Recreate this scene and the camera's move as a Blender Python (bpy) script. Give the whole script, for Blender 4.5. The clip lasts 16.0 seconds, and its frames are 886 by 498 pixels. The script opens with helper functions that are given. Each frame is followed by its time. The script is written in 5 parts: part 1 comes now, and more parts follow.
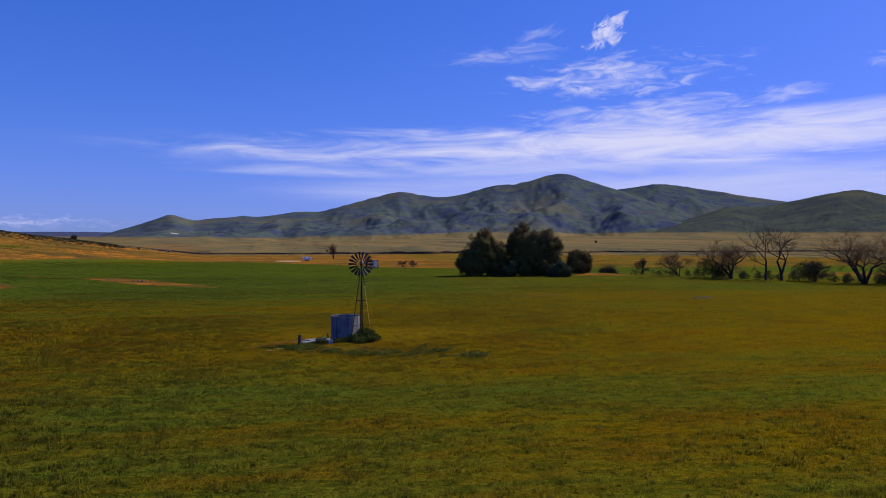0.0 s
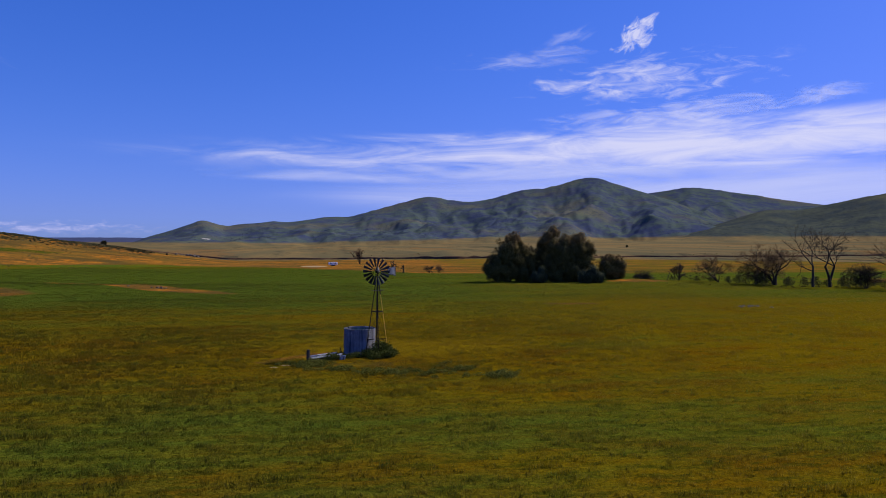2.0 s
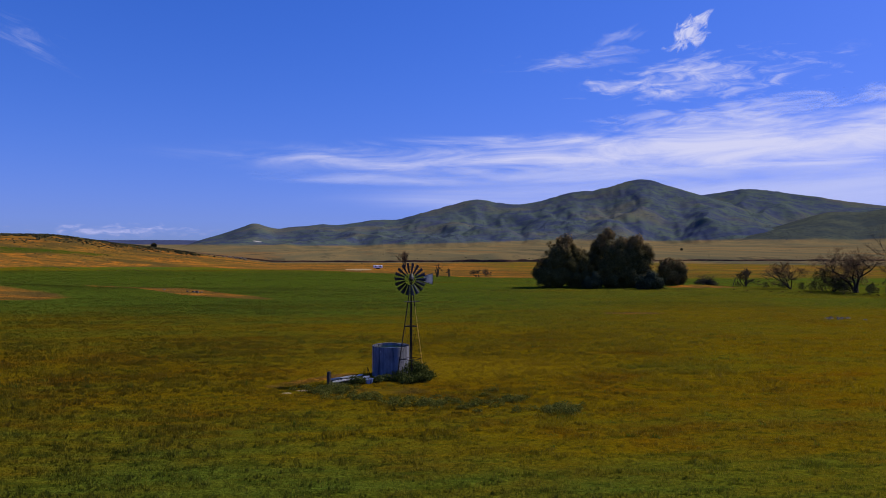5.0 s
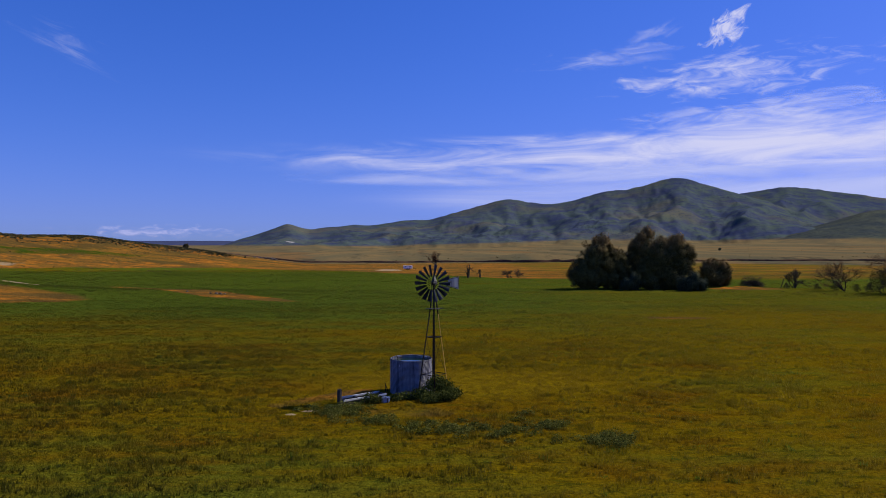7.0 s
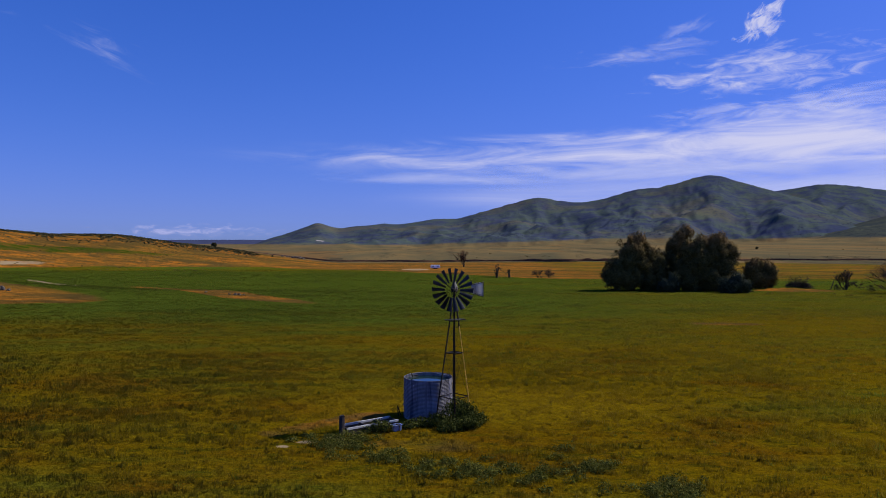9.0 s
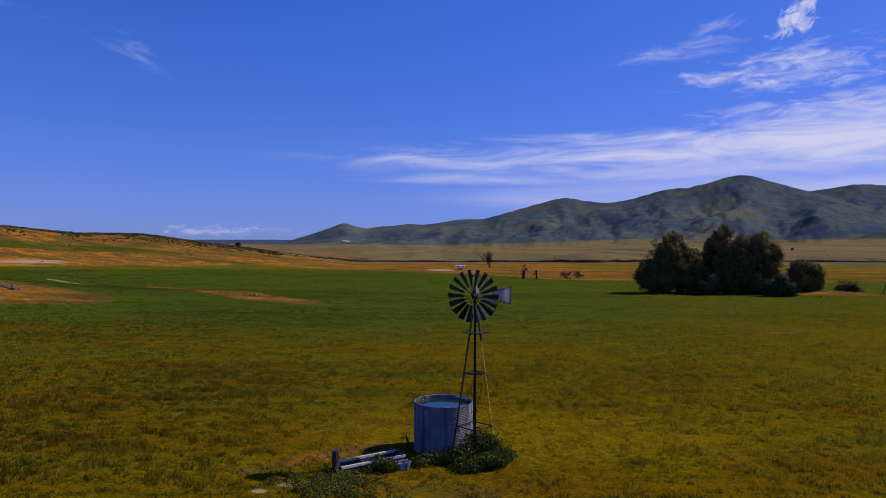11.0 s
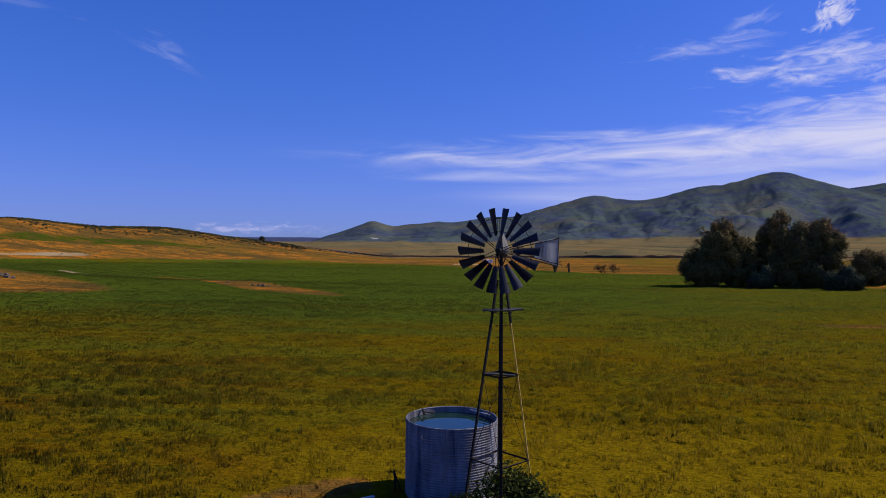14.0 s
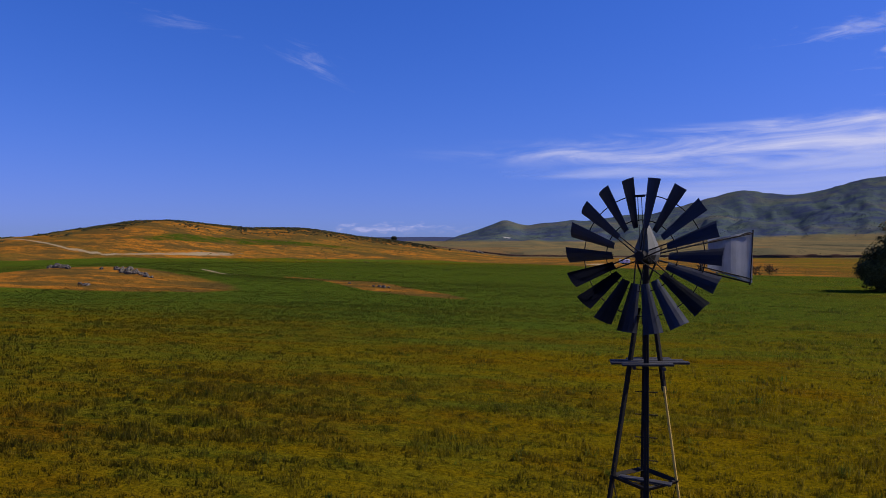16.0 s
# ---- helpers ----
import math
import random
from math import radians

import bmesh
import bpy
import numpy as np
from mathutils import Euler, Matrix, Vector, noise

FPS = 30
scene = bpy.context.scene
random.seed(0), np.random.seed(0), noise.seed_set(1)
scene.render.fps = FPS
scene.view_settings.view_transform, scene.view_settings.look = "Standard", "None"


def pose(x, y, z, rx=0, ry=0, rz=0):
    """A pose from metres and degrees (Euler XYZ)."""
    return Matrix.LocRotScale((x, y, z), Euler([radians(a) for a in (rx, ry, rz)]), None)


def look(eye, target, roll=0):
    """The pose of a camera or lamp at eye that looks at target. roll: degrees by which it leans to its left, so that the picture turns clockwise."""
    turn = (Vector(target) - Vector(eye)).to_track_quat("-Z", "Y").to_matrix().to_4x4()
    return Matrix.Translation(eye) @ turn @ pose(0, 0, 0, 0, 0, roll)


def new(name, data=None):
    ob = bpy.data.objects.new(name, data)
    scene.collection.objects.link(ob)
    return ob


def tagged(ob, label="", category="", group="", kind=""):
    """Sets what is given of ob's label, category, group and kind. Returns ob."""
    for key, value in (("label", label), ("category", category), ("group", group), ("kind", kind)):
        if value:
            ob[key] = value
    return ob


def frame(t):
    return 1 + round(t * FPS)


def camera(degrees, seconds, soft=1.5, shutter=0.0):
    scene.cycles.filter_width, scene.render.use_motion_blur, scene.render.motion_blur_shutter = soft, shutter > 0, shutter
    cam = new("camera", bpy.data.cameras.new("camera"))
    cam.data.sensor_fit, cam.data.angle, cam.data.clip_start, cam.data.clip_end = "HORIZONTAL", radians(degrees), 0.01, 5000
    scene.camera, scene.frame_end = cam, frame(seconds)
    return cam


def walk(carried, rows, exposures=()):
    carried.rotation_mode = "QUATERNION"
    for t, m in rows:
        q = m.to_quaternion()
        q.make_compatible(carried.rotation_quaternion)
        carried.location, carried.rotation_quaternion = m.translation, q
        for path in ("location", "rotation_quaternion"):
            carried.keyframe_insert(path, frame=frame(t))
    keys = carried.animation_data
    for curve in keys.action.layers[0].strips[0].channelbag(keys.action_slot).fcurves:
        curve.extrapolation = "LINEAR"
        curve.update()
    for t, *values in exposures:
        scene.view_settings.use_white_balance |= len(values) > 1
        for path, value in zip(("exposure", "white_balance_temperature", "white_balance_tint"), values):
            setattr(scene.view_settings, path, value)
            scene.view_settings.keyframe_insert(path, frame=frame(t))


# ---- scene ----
PATH = [
    (0, (-7.772, -65.422, 9.652), (-7.293, -63.48, 9.631), 0.3),
    (0.1, (-7.668, -65.110, 9.634), (-7.213, -63.163, 9.614), 0.3),
    (0.2, (-7.565, -64.798, 9.616), (-7.121, -62.848, 9.597), 0.3),
    (0.3, (-7.461, -64.487, 9.598), (-7.023, -62.535, 9.579), 0.3),
    (0.5, (-7.254, -63.863, 9.562), (-6.817, -61.911, 9.545), 0.3),
    (1, (-6.756, -62.368, 9.572), (-6.321, -60.416, 9.559), 0.2),
    (1.5, (-6.369, -60.93, 9.666), (-5.95, -58.975, 9.655), 0.3),
    (2, (-5.883, -59.324, 9.652), (-5.487, -57.364, 9.645), 0.2),
    (2.5, (-5.445, -57.729, 9.671), (-5.073, -55.764, 9.667), 0.3),
    (3, (-5.044, -56.255, 9.67), (-4.695, -54.285, 9.668), 0.2),
    (3.5, (-4.81, -54.825, 9.738), (-4.483, -52.852, 9.737), 0.2),
    (4, (-4.503, -53.313, 9.705), (-4.2, -51.336, 9.705), 0.2),
    (6.5, (-3.13, -45.87, 9.703), (-2.945, -43.879, 9.704), 0.3),
    (7, (-2.839, -44.256, 9.686), (-2.678, -42.263, 9.687), 0.2),
    (7.5, (-2.613, -42.534, 9.71), (-2.475, -40.539, 9.709), 0.3),
    (8, (-2.379, -40.995, 9.768), (-2.263, -38.998, 9.766), 0.2),
    (8.5, (-2.162, -39.249, 9.769), (-2.067, -37.252, 9.766), 0.2),
    (9, (-1.907, -37.726, 9.789), (-1.833, -35.727, 9.786), 0.2),
    (10.7, (-1.415, -31.970, 9.760), (-1.408, -29.970, 9.758), 0.3),
    (11.3, (-1.225, -29.950, 9.290), (-1.234, -27.950, 9.288), 0.4),
    (11.5, (-1.184, -29.261, 9.006), (-1.193, -27.261, 9.004), 0.4),
    (12, (-1.104, -27.217, 8.23), (-1.113, -25.217, 8.225), 0.4),
    (12.5, (-0.972, -25.409, 7.604), (-0.982, -23.409, 7.6), 0.3),
    (13, (-0.881, -23.662, 7.54), (-0.891, -21.663, 7.534), 0.4),
    (13.5, (-0.831, -21.533, 7.554), (-0.858, -19.534, 7.547), 0.5),
    (14, (-0.708, -19.443, 7.566), (-0.797, -17.445, 7.558), 0.5),
    (14.5, (-0.597, -17.544, 7.576), (-0.745, -15.55, 7.568), 0.6),
    (15, (-0.499, -15.504, 7.583), (-0.73, -13.518, 7.573), 0.7),
    (15.5, (-0.481, -13.598, 7.59), (-0.826, -11.628, 7.579), 0.6),
    (16, (-0.461, -11.295, 7.606), (-0.942, -9.354, 7.593), 0.3),
]
cam = camera(67.2, 16.0, soft=0.9)
walk(cam, [(t, look(eye, target, roll)) for t, eye, target, roll in PATH],
     [(0.0, 0.06), (2.0, 0.06), (4.0, 0.02), (7.0, 0.0), (9.0, -0.06), (12.0, -0.08), (13.5, -0.02), (15.0, -0.05), (16.0, -0.08)])

# ---- world, sun and exposure ----
SUN_AZ, SUN_EL = 72.0, 42.0          # degrees to the right of +y, and above the horizon
scene.view_settings.exposure = 0.0
world = bpy.data.worlds.new("sky")
scene.world = world
world.use_nodes = True
wn, wl = world.node_tree.nodes, world.node_tree.links
sky = wn.new("ShaderNodeTexSky")
sky.sky_type, sky.sun_disc = "NISHITA", False
sky.sun_elevation, sky.sun_rotation = radians(SUN_EL), radians(SUN_AZ)
sky.altitude, sky.air_density, sky.dust_density, sky.ozone_density = 300, 1.0, 0.4, 5.0
tone = wn.new("ShaderNodeHueSaturation")
tone.inputs["Hue"].default_value, tone.inputs["Saturation"].default_value, tone.inputs["Value"].default_value = 0.515, 1.22, 1.03
wl.new(sky.outputs[0], tone.inputs["Color"])
tint = wn.new("ShaderNodeMix")
tint.data_type, tint.blend_type = "RGBA", "MULTIPLY"
tint.inputs[0].default_value = 1.0
tint.inputs[7].default_value = (0.57, 0.93, 1.44, 1)
wl.new(tone.outputs[0], tint.inputs[6])
# soft roll-off towards the bright horizon: colour / (1 + colour * softness)
soften = wn.new("ShaderNodeVectorMath")
soften.operation = "MULTIPLY_ADD"
soften.inputs[1].default_value, soften.inputs[2].default_value = (0.38, 0.31, 0.070), (1, 1, 1)
divide = wn.new("ShaderNodeVectorMath")
divide.operation = "DIVIDE"
wl.new(tint.outputs[2], soften.inputs[0])
wl.new(tint.outputs[2], divide.inputs[0]), wl.new(soften.outputs[0], divide.inputs[1])
wl.new(divide.outputs[0], wn["Background"].inputs[0])
wn["Background"].inputs[1].default_value = 0.142

sun_ob = new("sun", bpy.data.lights.new("sun", "SUN"))
sun_ob.data.energy, sun_ob.data.angle, sun_ob.data.color = 4.8, radians(0.53), (1.0, 0.93, 0.82)
sa, se = radians(SUN_AZ), radians(SUN_EL)
SUN_DIR = Vector((math.sin(sa) * math.cos(se), math.cos(sa) * math.cos(se), math.sin(se)))
sun_ob.matrix_world = look(SUN_DIR * 500, (0, 0, 0))


# ---- material tools ----
class Nodes:
    """A small builder for node materials."""

    def __init__(self, name, rough=0.8, metal=0.0, spec=0.3):
        self.mat = bpy.data.materials.new(name)
        self.mat.use_nodes = True
        self.n, self.l = self.mat.node_tree.nodes, self.mat.node_tree.links
        self.bsdf = self.n["Principled BSDF"]
        self.bsdf.inputs["Roughness"].default_value = rough
        self.bsdf.inputs["Metallic"].default_value = metal
        self.bsdf.inputs["Specular IOR Level"].default_value = spec

    def put(self, socket, value):
        if isinstance(value, bpy.types.NodeSocket):
            self.l.new(value, socket)
        elif isinstance(value, tuple) and len(value) == 3 and socket.type == "RGBA":
            socket.default_value = (*value, 1)
        else:
            socket.default_value = value

    def place(self, stretch=(1, 1, 1), what="Object"):
        t = self.n.new("ShaderNodeTexCoord")
        m = self.n.new("ShaderNodeMapping")
        m.inputs["Scale"].default_value = stretch
        self.l.new(t.outputs[what], m.inputs[0])
        return m.outputs[0]

    def noise(self, scale, detail=4, vec=None, rough=0.55, warp=0.0):
        t = self.n.new("ShaderNodeTexNoise")
        t.inputs["Scale"].default_value, t.inputs["Detail"].default_value = scale, detail
        t.inputs["Roughness"].default_value, t.inputs["Distortion"].default_value = rough, warp
        self.l.new(vec if vec is not None else self.place(), t.inputs["Vector"])
        return t.outputs[0]

    def ramp(self, fac, a, b, va=0.0, vb=1.0):
        r = self.n.new("ShaderNodeMapRange")
        r.interpolation_type = "SMOOTHSTEP"
        for k, v in (("From Min", a), ("From Max", b), ("To Min", va), ("To Max", vb)):
            r.inputs[k].default_value = v
        self.put(r.inputs["Value"], fac)
        return r.outputs[0]

    def mix(self, fac, a, b, blend="MIX"):
        m = self.n.new("ShaderNodeMix")
        m.data_type, m.blend_type = "RGBA", blend
        self.put(m.inputs[0], fac), self.put(m.inputs[6], a), self.put(m.inputs[7], b)
        return m.outputs[2]

    def math(self, op, a, b=0.0):
        m = self.n.new("ShaderNodeMath")
        m.operation = op
        self.put(m.inputs[0], a), self.put(m.inputs[1], b)
        return m.outputs[0]

    def attr(self, name):
        a = self.n.new("ShaderNodeAttribute")
        a.attribute_name = name
        return a.outputs["Fac"]

    def island(self):
        return self.n.new("ShaderNodeNewGeometry").outputs["Random Per Island"]

    def chance(self):
        return self.n.new("ShaderNodeObjectInfo").outputs["Random"]

    def bump(self, height, strength=0.4, depth=0.02):
        b = self.n.new("ShaderNodeBump")
        b.inputs["Strength"].default_value, b.inputs["Distance"].default_value = strength, depth
        self.l.new(height, b.inputs["Height"])
        self.l.new(b.outputs[0], self.bsdf.inputs["Normal"])

    def colour(self, value):
        self.put(self.bsdf.inputs["Base Color"], value)
        return self


def field_colour(k):
    """The colours of the meadow, the dry ground and the plain, by their masks; for the soil and for the blades."""
    flat = k.place((0.45, 1.0, 1.0))
    wide = k.noise(0.055, 3, flat)
    mid = k.noise(0.55, 4, flat, 0.6)
    fine = k.noise(5.0, 3, None, 0.6)
    yellow, lush, dry, plain, bare = (k.attr(a) for a in ("yellow", "lush", "dry", "plain", "bare"))
    band = k.noise(0.9, 4, k.place((0.12, 1.0, 1.0)), 0.6)
    long_ = k.noise(0.11, 5, k.place((0.16, 1.0, 1.0)), 0.65)
    v = k.math("ADD", k.math("ADD", k.math("MULTIPLY", wide, 0.36), k.math("MULTIPLY", mid, 0.18)), k.math("ADD", k.math("MULTIPLY", band, 0.14), k.math("MULTIPLY", long_, 0.38)))
    v = k.math("SUBTRACT", v, 0.05)
    v = k.math("ADD", v, k.math("MULTIPLY", k.math("SUBTRACT", yellow, k.math("MULTIPLY", lush, 0.62)), 0.21))
    green = k.mix(k.ramp(fine, 0.3, 0.7), GRASS_DARK, GRASS_GREEN)
    rusty = k.noise(0.16, 4, k.place((0.6, 1.0, 1.0)), 0.55)
    gold = k.mix(k.ramp(k.math("ADD", k.math("MULTIPLY", rusty, 0.7), k.math("SUBTRACT", k.math("MULTIPLY", mid, 0.3), k.math("MULTIPLY", k.attr("rank"), -0.06))), 0.44, 0.67), GRASS_GOLD, GRASS_BROWN)
    grass = k.mix(k.ramp(v, 0.38, 0.64), green, gold)
    tufts = k.noise(1.3, 5, k.place((0.3, 1.0, 1.0)), 0.7)
    # paler colour where grass would glow against the sun
    grass = k.mix(k.math("MULTIPLY", k.attr("backlit"), k.ramp(mid, 0.3, 0.6, 0.5, 0.2)), grass, (0.117, 0.092, 0.006))
    # dark green tufts, with the shade on their sides put into the colour
    clump_shade = k.ramp(k.math("ADD", tufts, k.math("MULTIPLY", k.attr("rank"), 0.04)), 0.53, 0.64)
    grass = k.mix(k.math("MULTIPLY", clump_shade, 0.58), grass, (0.022, 0.039, 0.003))
    # taller tussocks greener, and darker for the shaded sides of their drifts
    grass = k.mix(k.math("MULTIPLY", k.attr("tuft"), 0.34), grass, (0.028, 0.047, 0.004))
    grass = k.mix(k.ramp(yellow, 0.70, 1.25, 0.0, 0.65), grass, (0.211, 0.136, 0.004))
    straw = k.mix(k.ramp(k.noise(0.30, 6, flat, 0.7), 0.43, 0.57), DRY_ORANGE, DRY_BROWN)
    straw = k.mix(k.ramp(k.noise(0.06, 5, k.place((0.3, 1, 1)), 0.6), 0.45, 0.62, 0.0, 0.75), straw, (0.156, 0.094, 0.017))
    straw = k.mix(k.ramp(k.noise(1.5, 5, flat, 0.7), 0.48, 0.62, 0.0, 0.65), straw, (0.101, 0.058, 0.012))
    straw = k.mix(k.ramp(k.noise(0.11, 6, k.place((0.25, 1, 1)), 0.65), 0.45, 0.57, 0.0, 0.8), straw, (0.078, 0.056, 0.017))
    deep = k.place((1.0, 0.12, 1.0))
    streak = k.noise(0.014, 5, deep, 0.6)
    tan = k.mix(k.ramp(streak, 0.36, 0.62), PLAIN_TAN, PLAIN_OLIVE)
    tan = k.mix(k.ramp(k.noise(0.008, 7, deep, 0.7), 0.50, 0.62, 0.0, 0.6), tan, (0.211, 0.105, 0.031))
    tan = k.mix(k.ramp(k.noise(0.04, 6, deep, 0.7), 0.53, 0.64, 0.0, 0.8), tan, (0.058, 0.053, 0.031))
    ragged = k.math("MULTIPLY", k.math("SUBTRACT", k.noise(0.3, 5, flat, 0.65), 0.5), 0.9)
    col = k.mix(k.ramp(k.math("ADD", plain, ragged), 0.3, 0.7), grass, tan)
    col = k.mix(k.ramp(k.math("ADD", dry, ragged), 0.35, 0.65), col, straw)
    col = k.mix(k.ramp(k.math("ADD", bare, ragged), 0.4, 0.7), col, BARE)
    return col, mid, fine


GRASS_DARK, GRASS_GREEN = (0.053, 0.081, 0.007), (0.090, 0.123, 0.012)
GRASS_GOLD, GRASS_BROWN = (0.158, 0.102, 0.002), (0.142, 0.068, 0.002)
DRY_ORANGE, DRY_BROWN = (0.420, 0.152, 0.016), (0.172, 0.082, 0.017)
PLAIN_TAN, PLAIN_OLIVE = (0.187, 0.129, 0.051), (0.109, 0.094, 0.047)
BARE = (0.330, 0.245, 0.130)


def make_ground_material():
    k = Nodes("meadow_ground", 1.0, 0, 0.0)
    col, mid, fine = field_colour(k)
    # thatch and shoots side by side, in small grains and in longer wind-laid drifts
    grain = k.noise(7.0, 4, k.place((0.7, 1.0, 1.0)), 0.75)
    col = k.mix(k.math("MULTIPLY", k.attr("thatch_shade"), k.ramp(grain, 0.42, 0.62, 0.0, 0.48)), col, (0.020, 0.023, 0.002))
    # the even darkening stands for the shade that blades cast on each other
    k.colour(k.mix(k.math("MULTIPLY", k.attr("thatch_shade"), 0.10), col, (0.023, 0.020, 0.002)))
    lump = k.noise(2.4, 4, k.place((0.7, 1.0, 1.0)), 0.6)
    laid = k.noise(0.9, 5, k.place((0.35, 1.0, 1.0)), 0.6)
    k.bump(k.math("ADD", k.math("MULTIPLY", lump, 0.6), k.math("MULTIPLY", laid, 1.1)), 0.75, 0.45)
    return k.mat


def make_blade_material():
    k = Nodes("grass_blades", 0.7, 0, 0.06)
    col, mid, fine = field_colour(k)
    each = k.island()
    col = k.mix(k.ramp(each, 0.45, 1.0, 0.0, 0.45), col, k.mix(0.6, col, (0.312, 0.234, 0.039)))
    depth_ = k.ramp(k.attr("rank"), -1.2, 1.2, 0.08, 0.38)
    col = k.mix(k.math("MULTIPLY", k.ramp(each, 0.0, 0.5, 1.0, 0.0), depth_), col, (0.020, 0.028, 0.002))
    k.colour(col)
    # blades bend every way: on the whole the sward faces as its lumps and hollows do
    up = k.n.new("ShaderNodeCombineXYZ")
    dice = k.n.new("ShaderNodeTexWhiteNoise")
    dice.noise_dimensions = "1D"
    k.put(dice.inputs["W"], k.math("MULTIPLY", each, 917.0))
    split = k.n.new("ShaderNodeSeparateColor")
    k.l.new(dice.outputs["Color"], split.inputs[0])
    k.put(up.inputs[0], k.math("SUBTRACT", k.ramp(split.outputs[0], 0.0, 1.0, -0.7, 0.7), k.attr("slope_x")))
    k.put(up.inputs[1], k.math("SUBTRACT", k.ramp(split.outputs[1], 0.0, 1.0, -0.7, 0.6), k.attr("slope_y")))
    up.inputs[2].default_value = 1.0
    unit = k.n.new("ShaderNodeVectorMath")
    unit.operation = "NORMALIZE"
    k.l.new(up.outputs[0], unit.inputs[0])
    k.l.new(unit.outputs[0], k.bsdf.inputs["Normal"])
    # thin blades let half of the light through
    thin, both = k.n.new("ShaderNodeBsdfTranslucent"), k.n.new("ShaderNodeMixShader")
    k.put(thin.inputs["Color"], col)
    flip = k.n.new("ShaderNodeVectorMath")
    flip.operation = "SCALE"
    flip.inputs["Scale"].default_value = -1.0
    k.l.new(unit.outputs[0], flip.inputs[0])
    k.l.new(flip.outputs[0], thin.inputs["Normal"])
    both.inputs[0].default_value = 0.5
    k.l.new(k.bsdf.outputs[0], both.inputs[1]), k.l.new(thin.outputs[0], both.inputs[2])
    k.l.new(both.outputs[0], k.n["Material Output"].inputs["Surface"])
    return k.mat


def make_leaf_material(name, dark, light, tip=None, thin=0.0):
    k = Nodes(name, 0.75, 0, 0.04)
    col = k.mix(k.ramp(k.island(), 0.1, 0.9), dark, light)
    col = k.mix(k.ramp(k.noise(0.6, 3), 0.4, 0.65), col, k.mix(0.5, col, dark))
    if tip:
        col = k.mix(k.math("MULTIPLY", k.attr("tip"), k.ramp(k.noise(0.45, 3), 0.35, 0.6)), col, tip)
    if thin:
        glow, both = k.n.new("ShaderNodeBsdfTranslucent"), k.n.new("ShaderNodeMixShader")
        k.put(glow.inputs["Color"], col)
        both.inputs[0].default_value = thin
        k.l.new(k.bsdf.outputs[0], both.inputs[1]), k.l.new(glow.outputs[0], both.inputs[2])
        k.l.new(both.outputs[0], k.n["Material Output"].inputs["Surface"])
    return k.colour(col).mat


def make_bark_material(name, a, b):
    k = Nodes(name, 0.9, 0, 0.1)
    n = k.noise(6.0, 5, k.place((1, 1, 0.25)), 0.65)
    k.colour(k.mix(k.ramp(n, 0.3, 0.7), a, b))
    k.bump(n, 0.6, 0.03)
    return k.mat


def make_steel_material(name, a, b, rust, rough=0.45, metal=0.85, scale=3.0, rusted=(0.58, 0.75), streak=0.2):
    k = Nodes(name, rough, metal, 0.5)
    n = k.noise(scale, 5, k.place((1, 1, 0.35)), 0.6)
    r = k.noise(scale * 0.7, 6, k.place((1, 1, streak)), 0.7, 0.6)
    col = k.mix(k.ramp(n, 0.3, 0.7), a, b)
    stain = k.ramp(r, *rusted)
    k.colour(k.mix(stain, col, rust))
    k.put(k.bsdf.inputs["Metallic"], k.ramp(stain, 0, 1, metal, metal * 0.2))
    k.put(k.bsdf.inputs["Roughness"], k.ramp(n, 0.2, 0.8, rough - 0.12, rough + 0.2))
    k.bump(n, 0.15, 0.004)
    return k.mat


def make_wood_material(name, a, b, grain=(1, 1, 1)):
    k = Nodes(name, 0.85, 0, 0.2)
    n = k.noise(9.0, 6, k.place(grain), 0.65)
    k.colour(k.mix(k.ramp(n, 0.3, 0.7), a, b))
    k.bump(n, 0.5, 0.006)
    return k.mat


def make_rock_material():
    k = Nodes("rock", 0.9, 0, 0.2)
    n = k.noise(1.6, 6, None, 0.65)
    c = k.mix(k.ramp(n, 0.3, 0.7), (0.032, 0.027, 0.024), (0.15, 0.125, 0.10))
    k.colour(k.mix(k.ramp(k.noise(4.0, 3), 0.55, 0.7), c, (0.22, 0.17, 0.08)))
    k.bump(n, 0.8, 0.08)
    return k.mat


def make_hill_material(name, dark, green, gold, scrub):
    k = Nodes(name, 1.0, 0, 0.0)
    big = k.noise(0.0022, 4, None, 0.55)
    mid = k.noise(0.011, 5, None, 0.65)
    dots = k.noise(0.06, 5, None, 0.7)
    c = k.mix(k.ramp(mid, 0.35, 0.65), dark, green)
    c = k.mix(k.math("MULTIPLY", k.ramp(big, 0.50, 0.66), 0.5), c, gold)
    c = k.mix(k.ramp(dots, 0.50, 0.68, 0.0, 0.7), c, scrub)
    ragged = k.math("MULTIPLY", k.math("SUBTRACT", k.noise(0.008, 5), 0.5), 0.8)
    c = k.mix(k.ramp(k.math("ADD", k.attr("foot"), ragged), 0.3, 0.75), c, k.mix(k.ramp(mid, 0.3, 0.7), PLAIN_TAN, PLAIN_OLIVE))
    c = k.mix(k.attr("scar"), c, (0.34, 0.31, 0.27))
    k.colour(c)
    k.bump(k.math("ADD", k.math("MULTIPLY", mid, 1.0), k.math("MULTIPLY", dots, 0.5)), 0.6, 7.0)
    return k.mat



